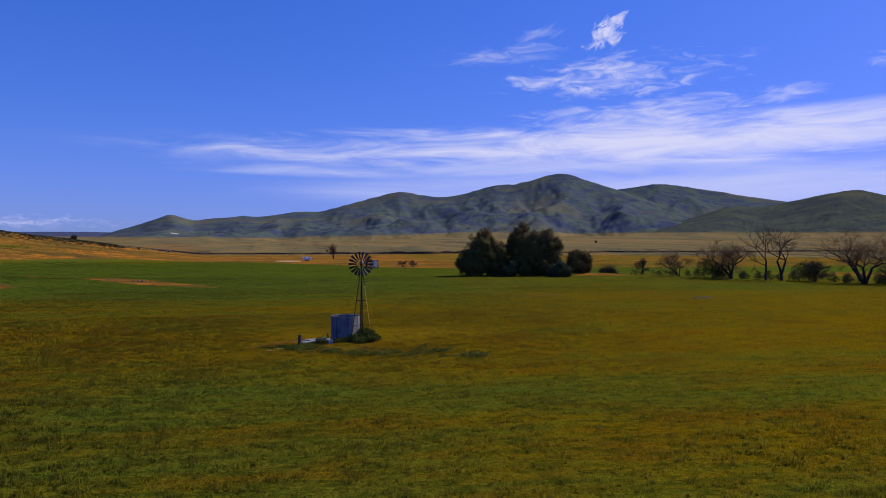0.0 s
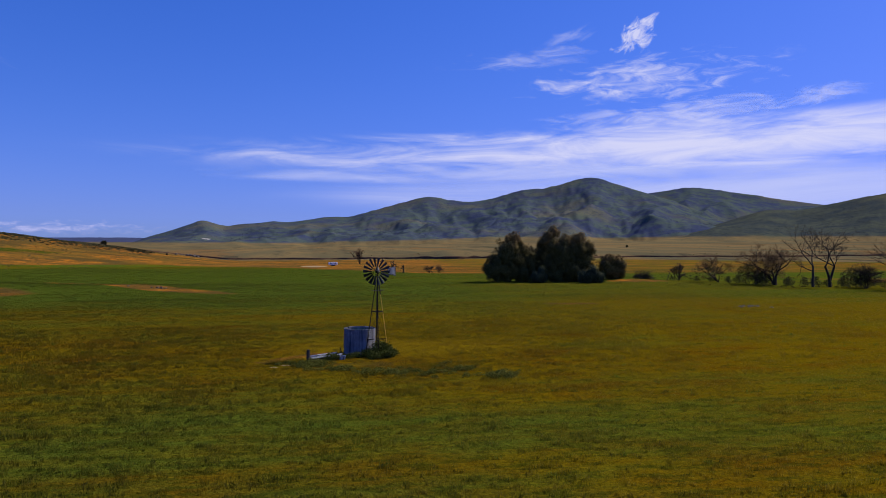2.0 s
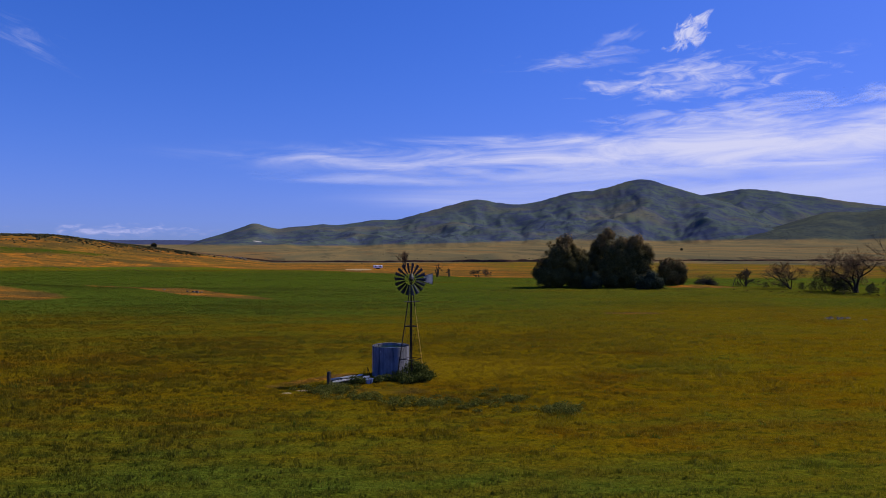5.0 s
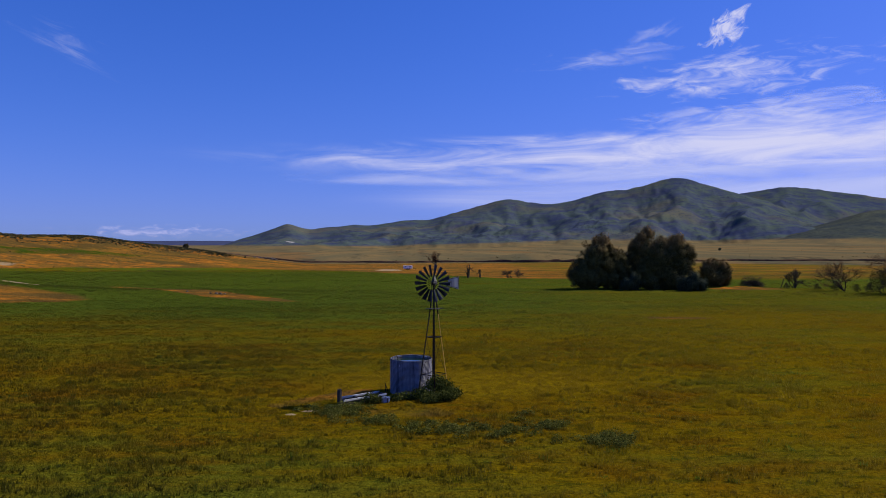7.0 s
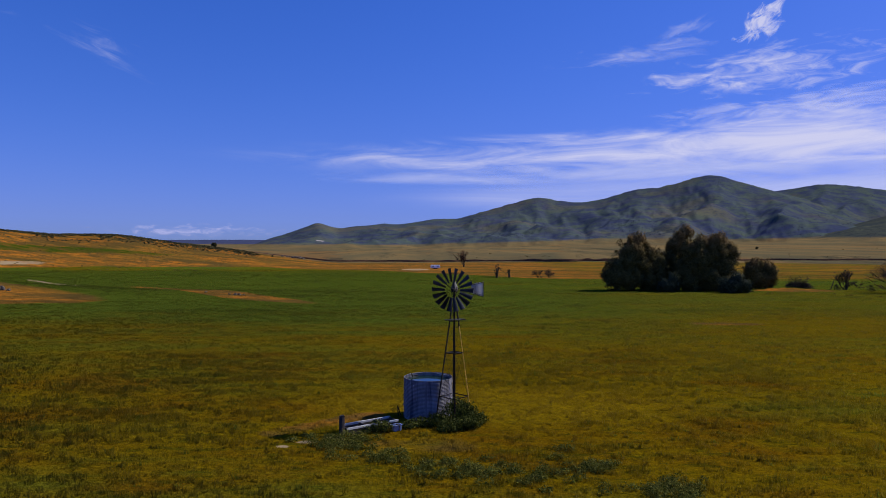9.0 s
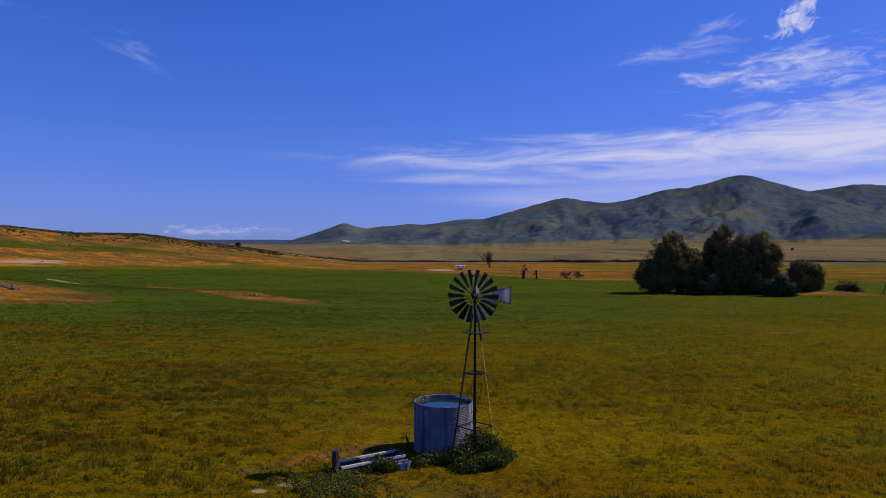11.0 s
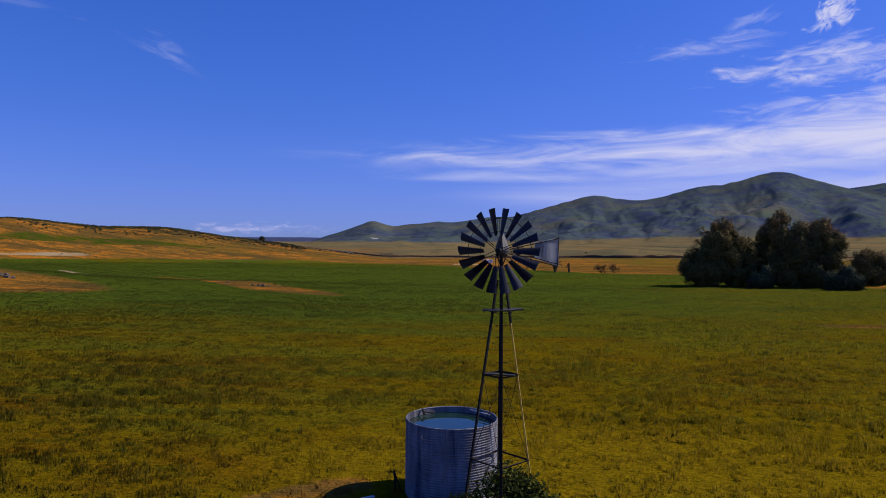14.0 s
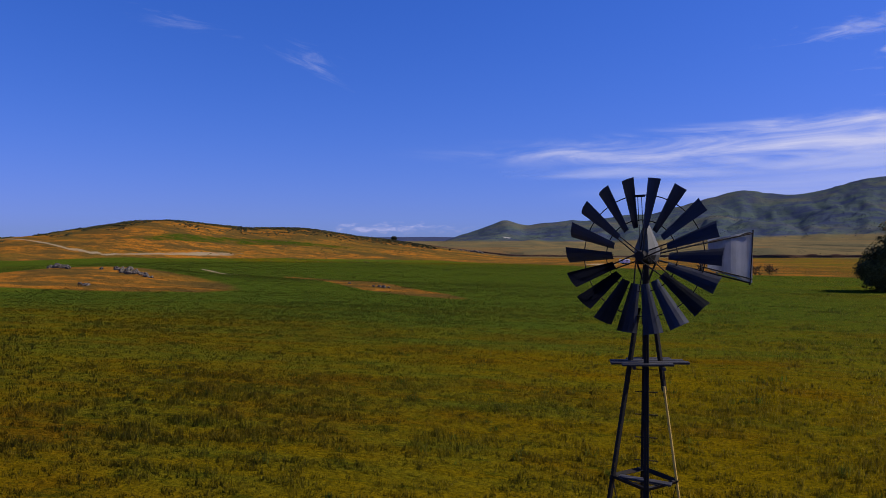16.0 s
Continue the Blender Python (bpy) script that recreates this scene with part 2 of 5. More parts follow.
M_GROUND, M_BLADE = make_ground_material(), make_blade_material()
# blue of distance haze and of shaded slopes mixed into the range's colours
M_HILL = make_hill_material("hazy_hill_scrub", (0.042, 0.053, 0.091), (0.075, 0.098, 0.070), (0.134, 0.115, 0.061), (0.032, 0.041, 0.071))
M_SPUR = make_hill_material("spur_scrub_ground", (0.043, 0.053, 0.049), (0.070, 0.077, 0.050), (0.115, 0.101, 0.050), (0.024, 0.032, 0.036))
# the mesa's base colours are mostly distance haze
M_MESA = make_hill_material("hazy_mesa_ground", (0.044, 0.054, 0.104), (0.056, 0.068, 0.120), (0.064, 0.072, 0.112), (0.036, 0.044, 0.088))
M_ROCK = make_rock_material()
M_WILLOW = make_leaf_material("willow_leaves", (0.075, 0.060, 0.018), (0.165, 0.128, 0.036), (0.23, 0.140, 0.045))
M_SHRUB = make_leaf_material("grey_green_leaves", (0.030, 0.038, 0.018), (0.075, 0.085, 0.045))
M_IVY = make_leaf_material("bush_leaves", (0.026, 0.037, 0.005), (0.125, 0.135, 0.028), None, 0.25)
M_WEED = make_leaf_material("weed_leaves", (0.040, 0.054, 0.007), (0.200, 0.192, 0.036), None, 0.35)
M_SCRUB = make_leaf_material("scrub_leaves", (0.040, 0.040, 0.016), (0.095, 0.085, 0.036))
M_HEATH = make_leaf_material("heath_leaves", (0.088, 0.072, 0.022), (0.160, 0.120, 0.040))
# bushes on the hills, tinted with the same blue distance haze
M_FARSCRUB = make_leaf_material("hazy_scrub_leaves", (0.037, 0.046, 0.066), (0.056, 0.069, 0.074))
M_BARK = make_bark_material("dark_bark", (0.020, 0.016, 0.012), (0.065, 0.052, 0.040))
M_TWIG = make_bark_material("brown_twigs", (0.12, 0.070, 0.030), (0.22, 0.13, 0.055))
M_TWIG_DARK = make_bark_material("dark_twigs", (0.03, 0.022, 0.015), (0.08, 0.058, 0.038))
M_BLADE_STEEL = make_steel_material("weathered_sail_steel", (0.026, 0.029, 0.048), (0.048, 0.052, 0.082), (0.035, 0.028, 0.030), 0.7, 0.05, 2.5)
M_VANE = make_steel_material("grey_vane_sheet", (0.36, 0.355, 0.35), (0.52, 0.51, 0.50), (0.16, 0.145, 0.135), 0.65, 0.2, 5.0)
M_HOOD = make_steel_material("grey_hood_sheet", (0.05, 0.047, 0.047), (0.11, 0.105, 0.10), (0.10, 0.07, 0.05), 0.6, 0.1, 4.0, (0.52, 0.75))
M_GALV = make_steel_material("galvanised_sheet", (0.110, 0.107, 0.122), (0.240, 0.235, 0.262), (0.040, 0.039, 0.055), 0.60, 0.1, 2.2, (0.46, 0.64), 0.08)
M_GALV.node_tree.nodes["Principled BSDF"].inputs["Specular IOR Level"].default_value = 0.25
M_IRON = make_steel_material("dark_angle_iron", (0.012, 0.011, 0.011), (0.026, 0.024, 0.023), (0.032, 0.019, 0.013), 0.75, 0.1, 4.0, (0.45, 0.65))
M_IRON.node_tree.nodes["Principled BSDF"].inputs["Specular IOR Level"].default_value = 0.15
# tan of a tower leg in sunshine, against the dark iron of the others
M_LEG_SUNLIT = make_steel_material("sunlit_rusty_iron", (0.62, 0.35, 0.06), (0.68, 0.42, 0.09), (0.45, 0.22, 0.05), 0.7, 0.0, 3.0, (0.55, 0.75))
M_POST = make_wood_material("dark_weathered_post", (0.030, 0.024, 0.020), (0.085, 0.068, 0.055), (1, 1, 0.15))
M_BOARD = make_wood_material("bleached_board", (0.30, 0.285, 0.265), (0.60, 0.58, 0.54), (0.3, 0.3, 1))
M_PLANK = make_wood_material("grey_platform_plank", (0.025, 0.023, 0.024), (0.06, 0.055, 0.055), (0.3, 1, 1))
M_BLUE = Nodes("pale_blue_plastic", 0.4, 0, 0.5).colour((0.22, 0.27, 0.38)).mat
M_WHITE = make_wood_material("white_trailer_paint", (0.68, 0.68, 0.70), (0.80, 0.80, 0.82))
M_DARKGLASS = Nodes("dark_window_glass", 0.1, 0, 0.5).colour((0.02, 0.025, 0.03)).mat
M_RUBBER = Nodes("tyre_rubber", 0.8, 0, 0.2).colour((0.02, 0.02, 0.02)).mat
_w = Nodes("tank_water", 0.04, 0, 0.5)
_w.colour(_w.mix(_w.ramp(_w.noise(1.5, 3), 0.35, 0.65), (0.008, 0.020, 0.018), (0.012, 0.032, 0.020)))
_w.bump(_w.noise(5.0, 3), 0.06, 0.01)
M_WATER = _w.mat


# ---- mesh tools ----
def hash2(ix, iy, seed):
    h = (ix.astype(np.int64) * 374761393 + iy.astype(np.int64) * 668265263 + seed * 974711) & 0x7FFFFFFF
    h = ((h ^ (h >> 13)) * 1274126177) & 0x7FFFFFFF
    return ((h ^ (h >> 16)) & 0xFFFFF) / float(0xFFFFF)


def vnoise(x, y, seed=0):
    """Smooth value noise of arrays, 0 to 1."""
    x, y = np.asarray(x, float), np.asarray(y, float)
    ix, iy = np.floor(x), np.floor(y)
    fx, fy = x - ix, y - iy
    fx, fy = fx * fx * (3 - 2 * fx), fy * fy * (3 - 2 * fy)
    a, b = hash2(ix, iy, seed), hash2(ix + 1, iy, seed)
    c, d = hash2(ix, iy + 1, seed), hash2(ix + 1, iy + 1, seed)
    return (a * (1 - fx) + b * fx) * (1 - fy) + (c * (1 - fx) + d * fx) * fy


def fbm(x, y, octaves=4, seed=0):
    total, amp, norm = 0.0, 1.0, 0.0
    for o in range(octaves):
        total = total + amp * vnoise(x * 2**o, y * 2**o, seed + o)
        norm += amp
        amp *= 0.5
    return total / norm


def smooth(v, a, b):
    t = np.clip((np.asarray(v, float) - a) / (b - a), 0, 1)
    return t * t * (3 - 2 * t)


def mesh_np(name, verts, faces, soft=False, **attrs):
    """A mesh from arrays; every face has the same number of corners."""
    verts, faces = np.asarray(verts, np.float32), np.asarray(faces, np.int32)
    me = bpy.data.meshes.new(name)
    me.vertices.add(len(verts))
    me.vertices.foreach_set("co", verts.ravel())
    me.loops.add(faces.size)
    me.loops.foreach_set("vertex_index", faces.ravel())
    me.polygons.add(len(faces))
    me.polygons.foreach_set("loop_start", np.arange(0, faces.size, faces.shape[1], dtype=np.int32))
    me.polygons.foreach_set("use_smooth", np.full(len(faces), soft))
    for key, values in attrs.items():
        me.attributes.new(key, "FLOAT", "POINT").data.foreach_set("value", np.asarray(values, np.float32))
    me.update(calc_edges=True)
    me.validate()
    return me


def bm_mesh(bm, name, soft=False):
    me = bpy.data.meshes.new(name)
    bmesh.ops.recalc_face_normals(bm, faces=bm.faces)
    bm.to_mesh(me)
    bm.free()
    if soft:
        me.polygons.foreach_set("use_smooth", np.full(len(me.polygons), True))
    return me


def part(name, shape, material, parent, label=""):
    """ONE mesh object under a thing or a part, in the coordinates of its thing. shape: a bmesh or a mesh."""
    me = shape if isinstance(shape, bpy.types.Mesh) else bm_mesh(shape, name)
    if not me.materials:
        me.materials.append(material)
    ob = new(name, me)
    ob.parent = parent
    return tagged(ob, label) if label else ob


def thing(name, x, y, z, label, category, group="", turn=0.0):
    ob = new(name)
    ob.empty_display_size = 0.2
    ob.matrix_basis = pose(x, y, z, 0, 0, turn)
    return tagged(ob, label, category, group)


def box(bm, size, m=None, bevel=0.0):
    """A bevelled block of that size, its centre at the origin of m."""
    made = bmesh.ops.create_cube(bm, size=1.0)["verts"]
    bmesh.ops.scale(bm, vec=size, verts=made)
    if bevel:
        edges = list({e for v in made for e in v.link_edges})
        made = list({v for f in bmesh.ops.bevel(bm, geom=edges, offset=bevel, segments=1, affect="EDGES")["faces"] for v in f.verts} | set(v for v in made if v.is_valid))
    if m is not None:
        bmesh.ops.transform(bm, matrix=m, verts=made)
    return bm


def bar_matrix(a, b):
    a, b = Vector(a), Vector(b)
    return Matrix.Translation((a + b) / 2) @ (b - a).to_track_quat("Z", "Y").to_matrix().to_4x4()


def rod(bm, a, b, r, r2=None, sides=8):
    """A round bar from a to b."""
    length = (Vector(b) - Vector(a)).length
    bmesh.ops.create_cone(bm, cap_ends=True, segments=sides, radius1=r, radius2=r if r2 is None else r2, depth=length, matrix=bar_matrix(a, b))
    return bm


def angle_iron(bm, a, b, w=0.06, t=0.008, turn=0.0):
    """An L-section from a to b, its two flanges opened by turn degrees."""
    length = (Vector(b) - Vector(a)).length
    m = bar_matrix(a, b) @ pose(0, 0, 0, 0, 0, turn)
    box(bm, (w, t, length), m @ pose(w / 2, 0, 0))
    box(bm, (t, w - t, length), m @ pose(0, w / 2 + t / 2, 0))
    return bm


def tubes(segments, sides):
    """Open tapered tubes of segments (a, b, ra, rb), as vertices and faces."""
    if not segments:
        return np.zeros((0, 3)), np.zeros((0, 4), int)
    a = np.array([s[0] for s in segments]), np.array([s[1] for s in segments])
    ra, rb = np.array([s[2] for s in segments]), np.array([s[3] for s in segments])
    d = a[1] - a[0]
    d /= np.linalg.norm(d, axis=1, keepdims=True) + 1e-9
    ref = np.where(np.abs(d[:, 2:3]) > 0.9, [[1.0, 0, 0]], [[0, 0, 1.0]])
    u = np.cross(d, ref)
    u /= np.linalg.norm(u, axis=1, keepdims=True)
    w = np.cross(d, u)
    ang = np.arange(sides) * 2 * np.pi / sides
    ring = u[:, None, :] * np.cos(ang)[None, :, None] + w[:, None, :] * np.sin(ang)[None, :, None]
    v = np.concatenate([a[0][:, None, :] + ring * ra[:, None, None], a[1][:, None, :] + ring * rb[:, None, None]], 1)
    i = np.arange(sides)
    f = np.stack([i, (i + 1) % sides, (i + 1) % sides + sides, i + sides], -1)
    return v.reshape(-1, 3), (np.arange(len(segments)) * 2 * sides)[:, None, None] + f[None]


def tube_mesh(name, segments, sides):
    v, f = tubes(segments, sides)
    return mesh_np(name, v, f.reshape(-1, 4), True)


def leaf_quads(rng, centres, size, normals=None, droop=0.0, long=1.6, loose=0.65):
    """Folded little leaves at the centres, turned at random or about the normals: vertices and faces."""
    n = len(centres)
    d = rng.normal(size=(n, 3))
    if normals is not None:
        d = d * loose + normals
    d /= np.linalg.norm(d, axis=1, keepdims=True) + 1e-9
    along = rng.normal(size=(n, 3))
    along[:, 2] -= droop
    along -= d * (along * d).sum(1, keepdims=True)
    along /= np.linalg.norm(along, axis=1, keepdims=True) + 1e-9
    side = np.cross(d, along)
    s = size * rng.uniform(0.6, 1.3, (n, 1))
    v = np.stack([centres - along * s * long / 2, centres + side * s / 2 + d * s * 0.12, centres + along * s * long / 2, centres - side * s / 2 + d * s * 0.12], 1)
    f = np.arange(n * 4).reshape(-1, 4)
    return v.reshape(-1, 3), f


def lobe_points(rng, n, centre, radii, shell=0.55):
    """Points in the outer shell of an ellipsoid, and their outward directions."""
    d = rng.normal(size=(n, 3))
    d /= np.linalg.norm(d, axis=1, keepdims=True)
    r = shell + (1 - shell) * rng.uniform(0, 1, (n, 1)) ** 0.6
    r *= 0.9 + 0.22 * np.sin(d[:, :1] * 7 + centre[0]) * np.sin(d[:, 1:2] * 6 + centre[1]) + 0.1 * rng.normal(size=(n, 1)) * 0.5
    return np.asarray(centre) + d * r * np.asarray(radii), d


# ---- the lie of the land ----
def bearing(x, y):
    """Degrees to the left of +y and metres, seen from the windmill's side of the field."""
    return np.degrees(np.arctan2(-x, y + 11)), np.hypot(x, y + 11)


def land(x, y):
    """Height of the ground."""
    x, y = np.asarray(x, float), np.asarray(y, float)
    az, d = bearing(x, y)
    z = 0.10 * (fbm(x / 9, y / 6, 3, 5) - 0.5) * smooth(d, 4, 20)
    z = z + (0.0035 + 0.013 * smooth(-az, -4, 22)) * np.clip(d - 275, 0, 1500) + 0.004 * np.clip(d - 1775, 0, None)
    # the low hill beyond the meadow
    crest = 16.0 * smooth(az, 13.0, 27.0) + 3.4 * np.exp(-(((az - 36.5) / 4.0) ** 2)) - 9.5 * smooth(az, 38, 52)
    crest = crest + 5.2 * smooth(az, 7.0, 15.5) * (1 - smooth(az, 16, 24))
    crest = crest + 1.3 * (fbm(az / 3.0, d / 60, 3, 21) - 0.5) * smooth(az, 14, 20)
    rise = smooth(d, 282, 392) * (1 - 0.75 * smooth(d, 430, 640))
    z = z + crest * rise
    # rocky knolls in the meadow
    knoll = np.exp(-(((x + 98) / 26) ** 2) - ((y - 100) / 20) ** 2)
    z = z + 2.9 * knoll + 0.7 * np.exp(-(((x + 50) / 22) ** 2) - ((y - 103) / 9) ** 2)
    # the cut bank of the dry creek, far across the plain
    edge = 396 + 60 * (fbm(x / 110, y * 0, 3, 31) - 0.5) - 0.10 * x
    z = z + 1.9 * smooth(y, edge, edge + 9) * (1 - smooth(az, 10, 20)) * (0.5 + fbm(x / 30, y * 0 + 4, 2, 33))
    z = z + 2.8 * np.exp(-(((x - 98) / 30) ** 2) - ((y - 412) / 15) ** 2)
    # the mound under the trees
    z = z + 0.7 * np.exp(-(((x - 84) / 9) ** 2) - ((y - 116) / 5) ** 2)
    return z


def segment_gap(x, y, a, b):
    """Distance from the line between two points."""
    d = np.subtract(b, a)
    t = np.clip(((x - a[0]) * d[0] + (y - a[1]) * d[1]) / (d @ d), 0, 1)
    return np.hypot(x - a[0] - t * d[0], y - a[1] - t * d[1])


def covers(x, y):
    """What grows where: masks of yellowed, lush, dry, tan, bare and rank ground, and of backlit brightening."""
    x, y = np.asarray(x, float), np.asarray(y, float)
    az, d = bearing(x, y)
    w = 9 * (fbm(x / 28, y / 28, 3, 41) - 0.5)
    small = 1.2 * (fbm(x / 3, y / 3, 3, 43) - 0.5)
    # a yellow ring round the windmill; to the east yellowed ground and some backlit yellow
    r = np.hypot((x - 3) / 2.3, y - 4.0)
    yellow = 1.1 * np.exp(-((r / 5.2) ** 2)) + 0.1 * smooth(x - 0.2 * y, 4, 30) * smooth(y, -5, 15) * (1 - smooth(y, 95, 122)) + 0.22 * (1 - smooth(y, -36, -14)) + 0.12 * smooth(x - 0.45 * y + 2 * w, 12, 42) * smooth(-y, -75, -20) + 0.5 * smooth(y, -30, -8) * (1 - smooth(y, 30, 75))
    lush = smooth(y + 2 * w, 10, 95) * (1 - smooth(y, 200, 260)) * (1 - 0.6 * smooth(x, -10, 50))
    # orange strip at the far side of the meadow, the knolls, and the worn ground about the tank
    edge = 236 + 4.5 * np.clip(az, -10, 14)
    strip = smooth(d + w * 1.2, edge - 4, edge + 6) * (1 - smooth(d, 385, 400)) * (1 - 0.45 * smooth(x, 35, 75))
    knoll = smooth(1 - np.hypot((x + 102) / 43, (y - 89 + 0.10 * (x + 100)) / 16.5) + 0.03 * w, -0.15, 0.22)
    patch = smooth(1 - np.hypot((x + 46) / 24, (y - 103.5 + 0.88 * (x + 46)) / 5.5) + 0.04 * w, -0.33, 0.35)
    worn = smooth(1 - np.hypot((x + 1.6) / 4.8, (y + 4.6) / 2.2) + 0.25 * small, 0.0, 0.6) * 0.55
    worn2 = smooth(1 - segment_gap(x, y, (-9.5, -2.2), (-4.5, 1.5)) / 1.4 + 0.3 * small, 0.0, 0.6) * 0.6
    mound = smooth(1 - np.hypot((x - 85) / 11, (y - 113) / 3.5), 0.0, 0.2)
    east = smooth(1 - np.hypot((x - 38.5) / 7.5, (y - 48) / 2.4) + 0.06 * w + 0.2 * small, 0.0, 0.6) * 0.7
    dry = np.maximum.reduce([strip, knoll, patch, worn, worn2, mound, east])
    # green patches on the low hill and along the creek
    tongue = smooth(1 - np.hypot((az - 31.0) / 10.8, (d - 337 - 0.35 * (az - 31)) / 8.5) + 0.015 * w, 0.0, 0.2)
    west = smooth(az, 46.0, 50.0) * smooth(d, 215, 235) * (1 - smooth(d, 320, 350))
    creek = smooth(x - 0.15 * y, 45, 60) * smooth(y, 122, 128) * (1 - smooth(y + 1.5 * w, 150, 185))
    green = np.clip(0.55 * tongue + west + 0.6 * creek, 0, 1)
    plain = smooth(d, 385, 400) * (1 - green) * (1 - smooth(az, 18, 22))
    hill = smooth(az, 14, 19) * smooth(d, 330, 380) * (1 - green)
    dry = np.clip(np.maximum(dry * (1 - 0.3 * hill), 0.6 * hill) * (1 - green), 0, 1)
    # pale dirt track, the worn lane by the trailer, and trodden edges at the trough
    lane = 1 - smooth(np.abs(d - 310 - 4.0 * np.clip(az - 40.5, 0, None) ** 1.5), 2.0, 5.0)
    lane = 0.75 * lane * smooth(az, 26.5, 34)
    pale = (1 - smooth(np.hypot((x + 3) / 8, (y - 264) / 13), 0.6, 1.0))
    trodden = 1 - smooth(segment_gap(x, y, (-8.6, -4.6), (-5.6, -2.9)) + 0.3 * small, 0.12, 0.4)
    trodden2 = 0.8 - smooth(segment_gap(x, y, (-4.9, -4.6), (-3.0, -2.7)) + 0.2 * small, 0.02, 0.2)
    spur = (1 - smooth(segment_gap(x, y, (-117, 163), (-84, 126)), 0.4, 1.6)) * 0.8
    bare = np.maximum.reduce([lane, pale, trodden, trodden2, spur, 0.4 * east])
    lush = np.maximum(lush, green)
    # dark rank tufts: many near and west, few to the sunward east to brighten it
    rank = 1.1 * (1 - smooth(y + 1.5 * w, -34, -12)) + 0.55 * (1 - smooth(x + w, -22, 4)) - 0.15 * smooth(x - 0.2 * y, 4, 26) * smooth(y, -12, 8) - 0.7 * np.exp(-((np.hypot((x - 1) / 1.7, y - 5) / 11) ** 2))
    rank = rank + 1.2 * np.exp(-(((x - 2) / 9) ** 2) - ((y + 7.5) / 4.2) ** 2)
    # eastern grass brightened: its backlit glow towards the sun, put into the colour
    backlit = smooth(x - 0.2 * y + w, 2, 24) * smooth(y, 4, 34) * (1 - smooth(y, 106, 120))
    tuft = 2.0 * np.clip(tongue, 0, 1)
    return {"tuft": tuft, "yellow": yellow, "lush": lush, "dry": dry, "plain": plain, "bare": bare, "rank": rank, "backlit": backlit}


def build_ground():
    rings = np.concatenate([[0.01], 4.0 * 1.0148 ** np.arange(0, 484)])
    turns = np.radians(np.concatenate([np.arange(-62, 62.01, 0.45), np.linspace(66, 294, 40)]))
    r, a = np.meshgrid(rings, turns, indexing="ij")
    x, y = r * np.sin(a) - 2, r * np.cos(a) - 42
    z = land(x, y)
    n, m = r.shape
    i, j = np.meshgrid(np.arange(n - 1), np.arange(m), indexing="ij")
    f = np.stack([i * m + j, (i + 1) * m + j, (i + 1) * m + (j + 1) % m, i * m + (j + 1) % m], -1).reshape(-1, 4)[:, ::-1]
    grown = covers(x, y)
    # where grass stands: dark thatch, with the shade between blades put into the colour
    grown["thatch_shade"] = (1 - smooth(y, 215, 255)) * (1 - 0.8 * np.clip(grown["dry"], 0, 1)) * (1 - np.clip(grown["bare"], 0, 1))
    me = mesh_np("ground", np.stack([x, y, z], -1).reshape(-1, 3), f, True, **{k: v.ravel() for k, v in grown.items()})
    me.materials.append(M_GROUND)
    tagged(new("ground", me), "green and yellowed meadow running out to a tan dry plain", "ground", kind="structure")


build_ground()


def build_bank():
    """The cut bank of the dry creek: a low raw earth face with a ragged brow."""
    x = np.arange(-120, 420, 1.6)
    foot = 392 + 60 * (fbm(x / 110, x * 0, 3, 31) - 0.5) - 0.10 * x + 3 * (fbm(x / 7, x * 0, 3, 35) - 0.5)
    tall = (0.75 + 0.7 * fbm(x / 9, x * 0, 4, 36) + 1.2 * np.exp(-(((x - 95) / 26) ** 2)) * vnoise(x / 5.5, x * 0, 39)) * smooth(x, -120, -60)
    rows = []
    for t, back in ((-0.3, 0.0), (0.25, 0.5), (0.6, 0.7), (0.9, 1.0), (1.0, 1.8), (0.8, 9.0)):
        y = foot + back + 0.5 * (fbm(x / 2.5, x * 0 + t * 9, 2, 37) - 0.5)
        rows.append(np.stack([x, y, land(x, foot - 4) + tall * t + 0.25 * (fbm(x / 3, x * 0 + t, 2, 38) - 0.5)], -1))
    v = np.stack(rows, 1)
    n, m = v.shape[:2]
    i, j = np.meshgrid(np.arange(n - 1), np.arange(m - 1), indexing="ij")
    f = np.stack([i * m + j, (i + 1) * m + j, (i + 1) * m + j + 1, i * m + j + 1], -1).reshape(-1, 4)
    me = mesh_np("creek_bank", v.reshape(-1, 3), f, True)
    k = Nodes("raw_earth", 1.0, 0, 0.0)
    e = k.noise(0.5, 5, k.place((0.4, 1, 1.6)), 0.65)
    k.colour(k.mix(k.ramp(e, 0.3, 0.7), (0.040, 0.024, 0.017), (0.105, 0.060, 0.036)))
    k.bump(e, 0.8, 0.4)
    me.materials.append(k.mat)
    tagged(new("creek_bank", me), "low raw earth bank of a dry creek across the plain", "bank", kind="structure")


build_bank()


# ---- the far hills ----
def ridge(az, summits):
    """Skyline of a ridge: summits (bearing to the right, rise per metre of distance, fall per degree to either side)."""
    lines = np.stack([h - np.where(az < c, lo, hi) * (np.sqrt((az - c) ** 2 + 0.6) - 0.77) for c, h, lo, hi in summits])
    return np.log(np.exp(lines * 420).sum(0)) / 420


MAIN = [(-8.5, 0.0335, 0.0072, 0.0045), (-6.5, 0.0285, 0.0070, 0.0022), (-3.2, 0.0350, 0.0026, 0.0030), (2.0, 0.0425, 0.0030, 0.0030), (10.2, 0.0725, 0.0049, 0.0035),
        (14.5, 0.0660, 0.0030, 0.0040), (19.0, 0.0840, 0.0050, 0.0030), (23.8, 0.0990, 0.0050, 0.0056)]
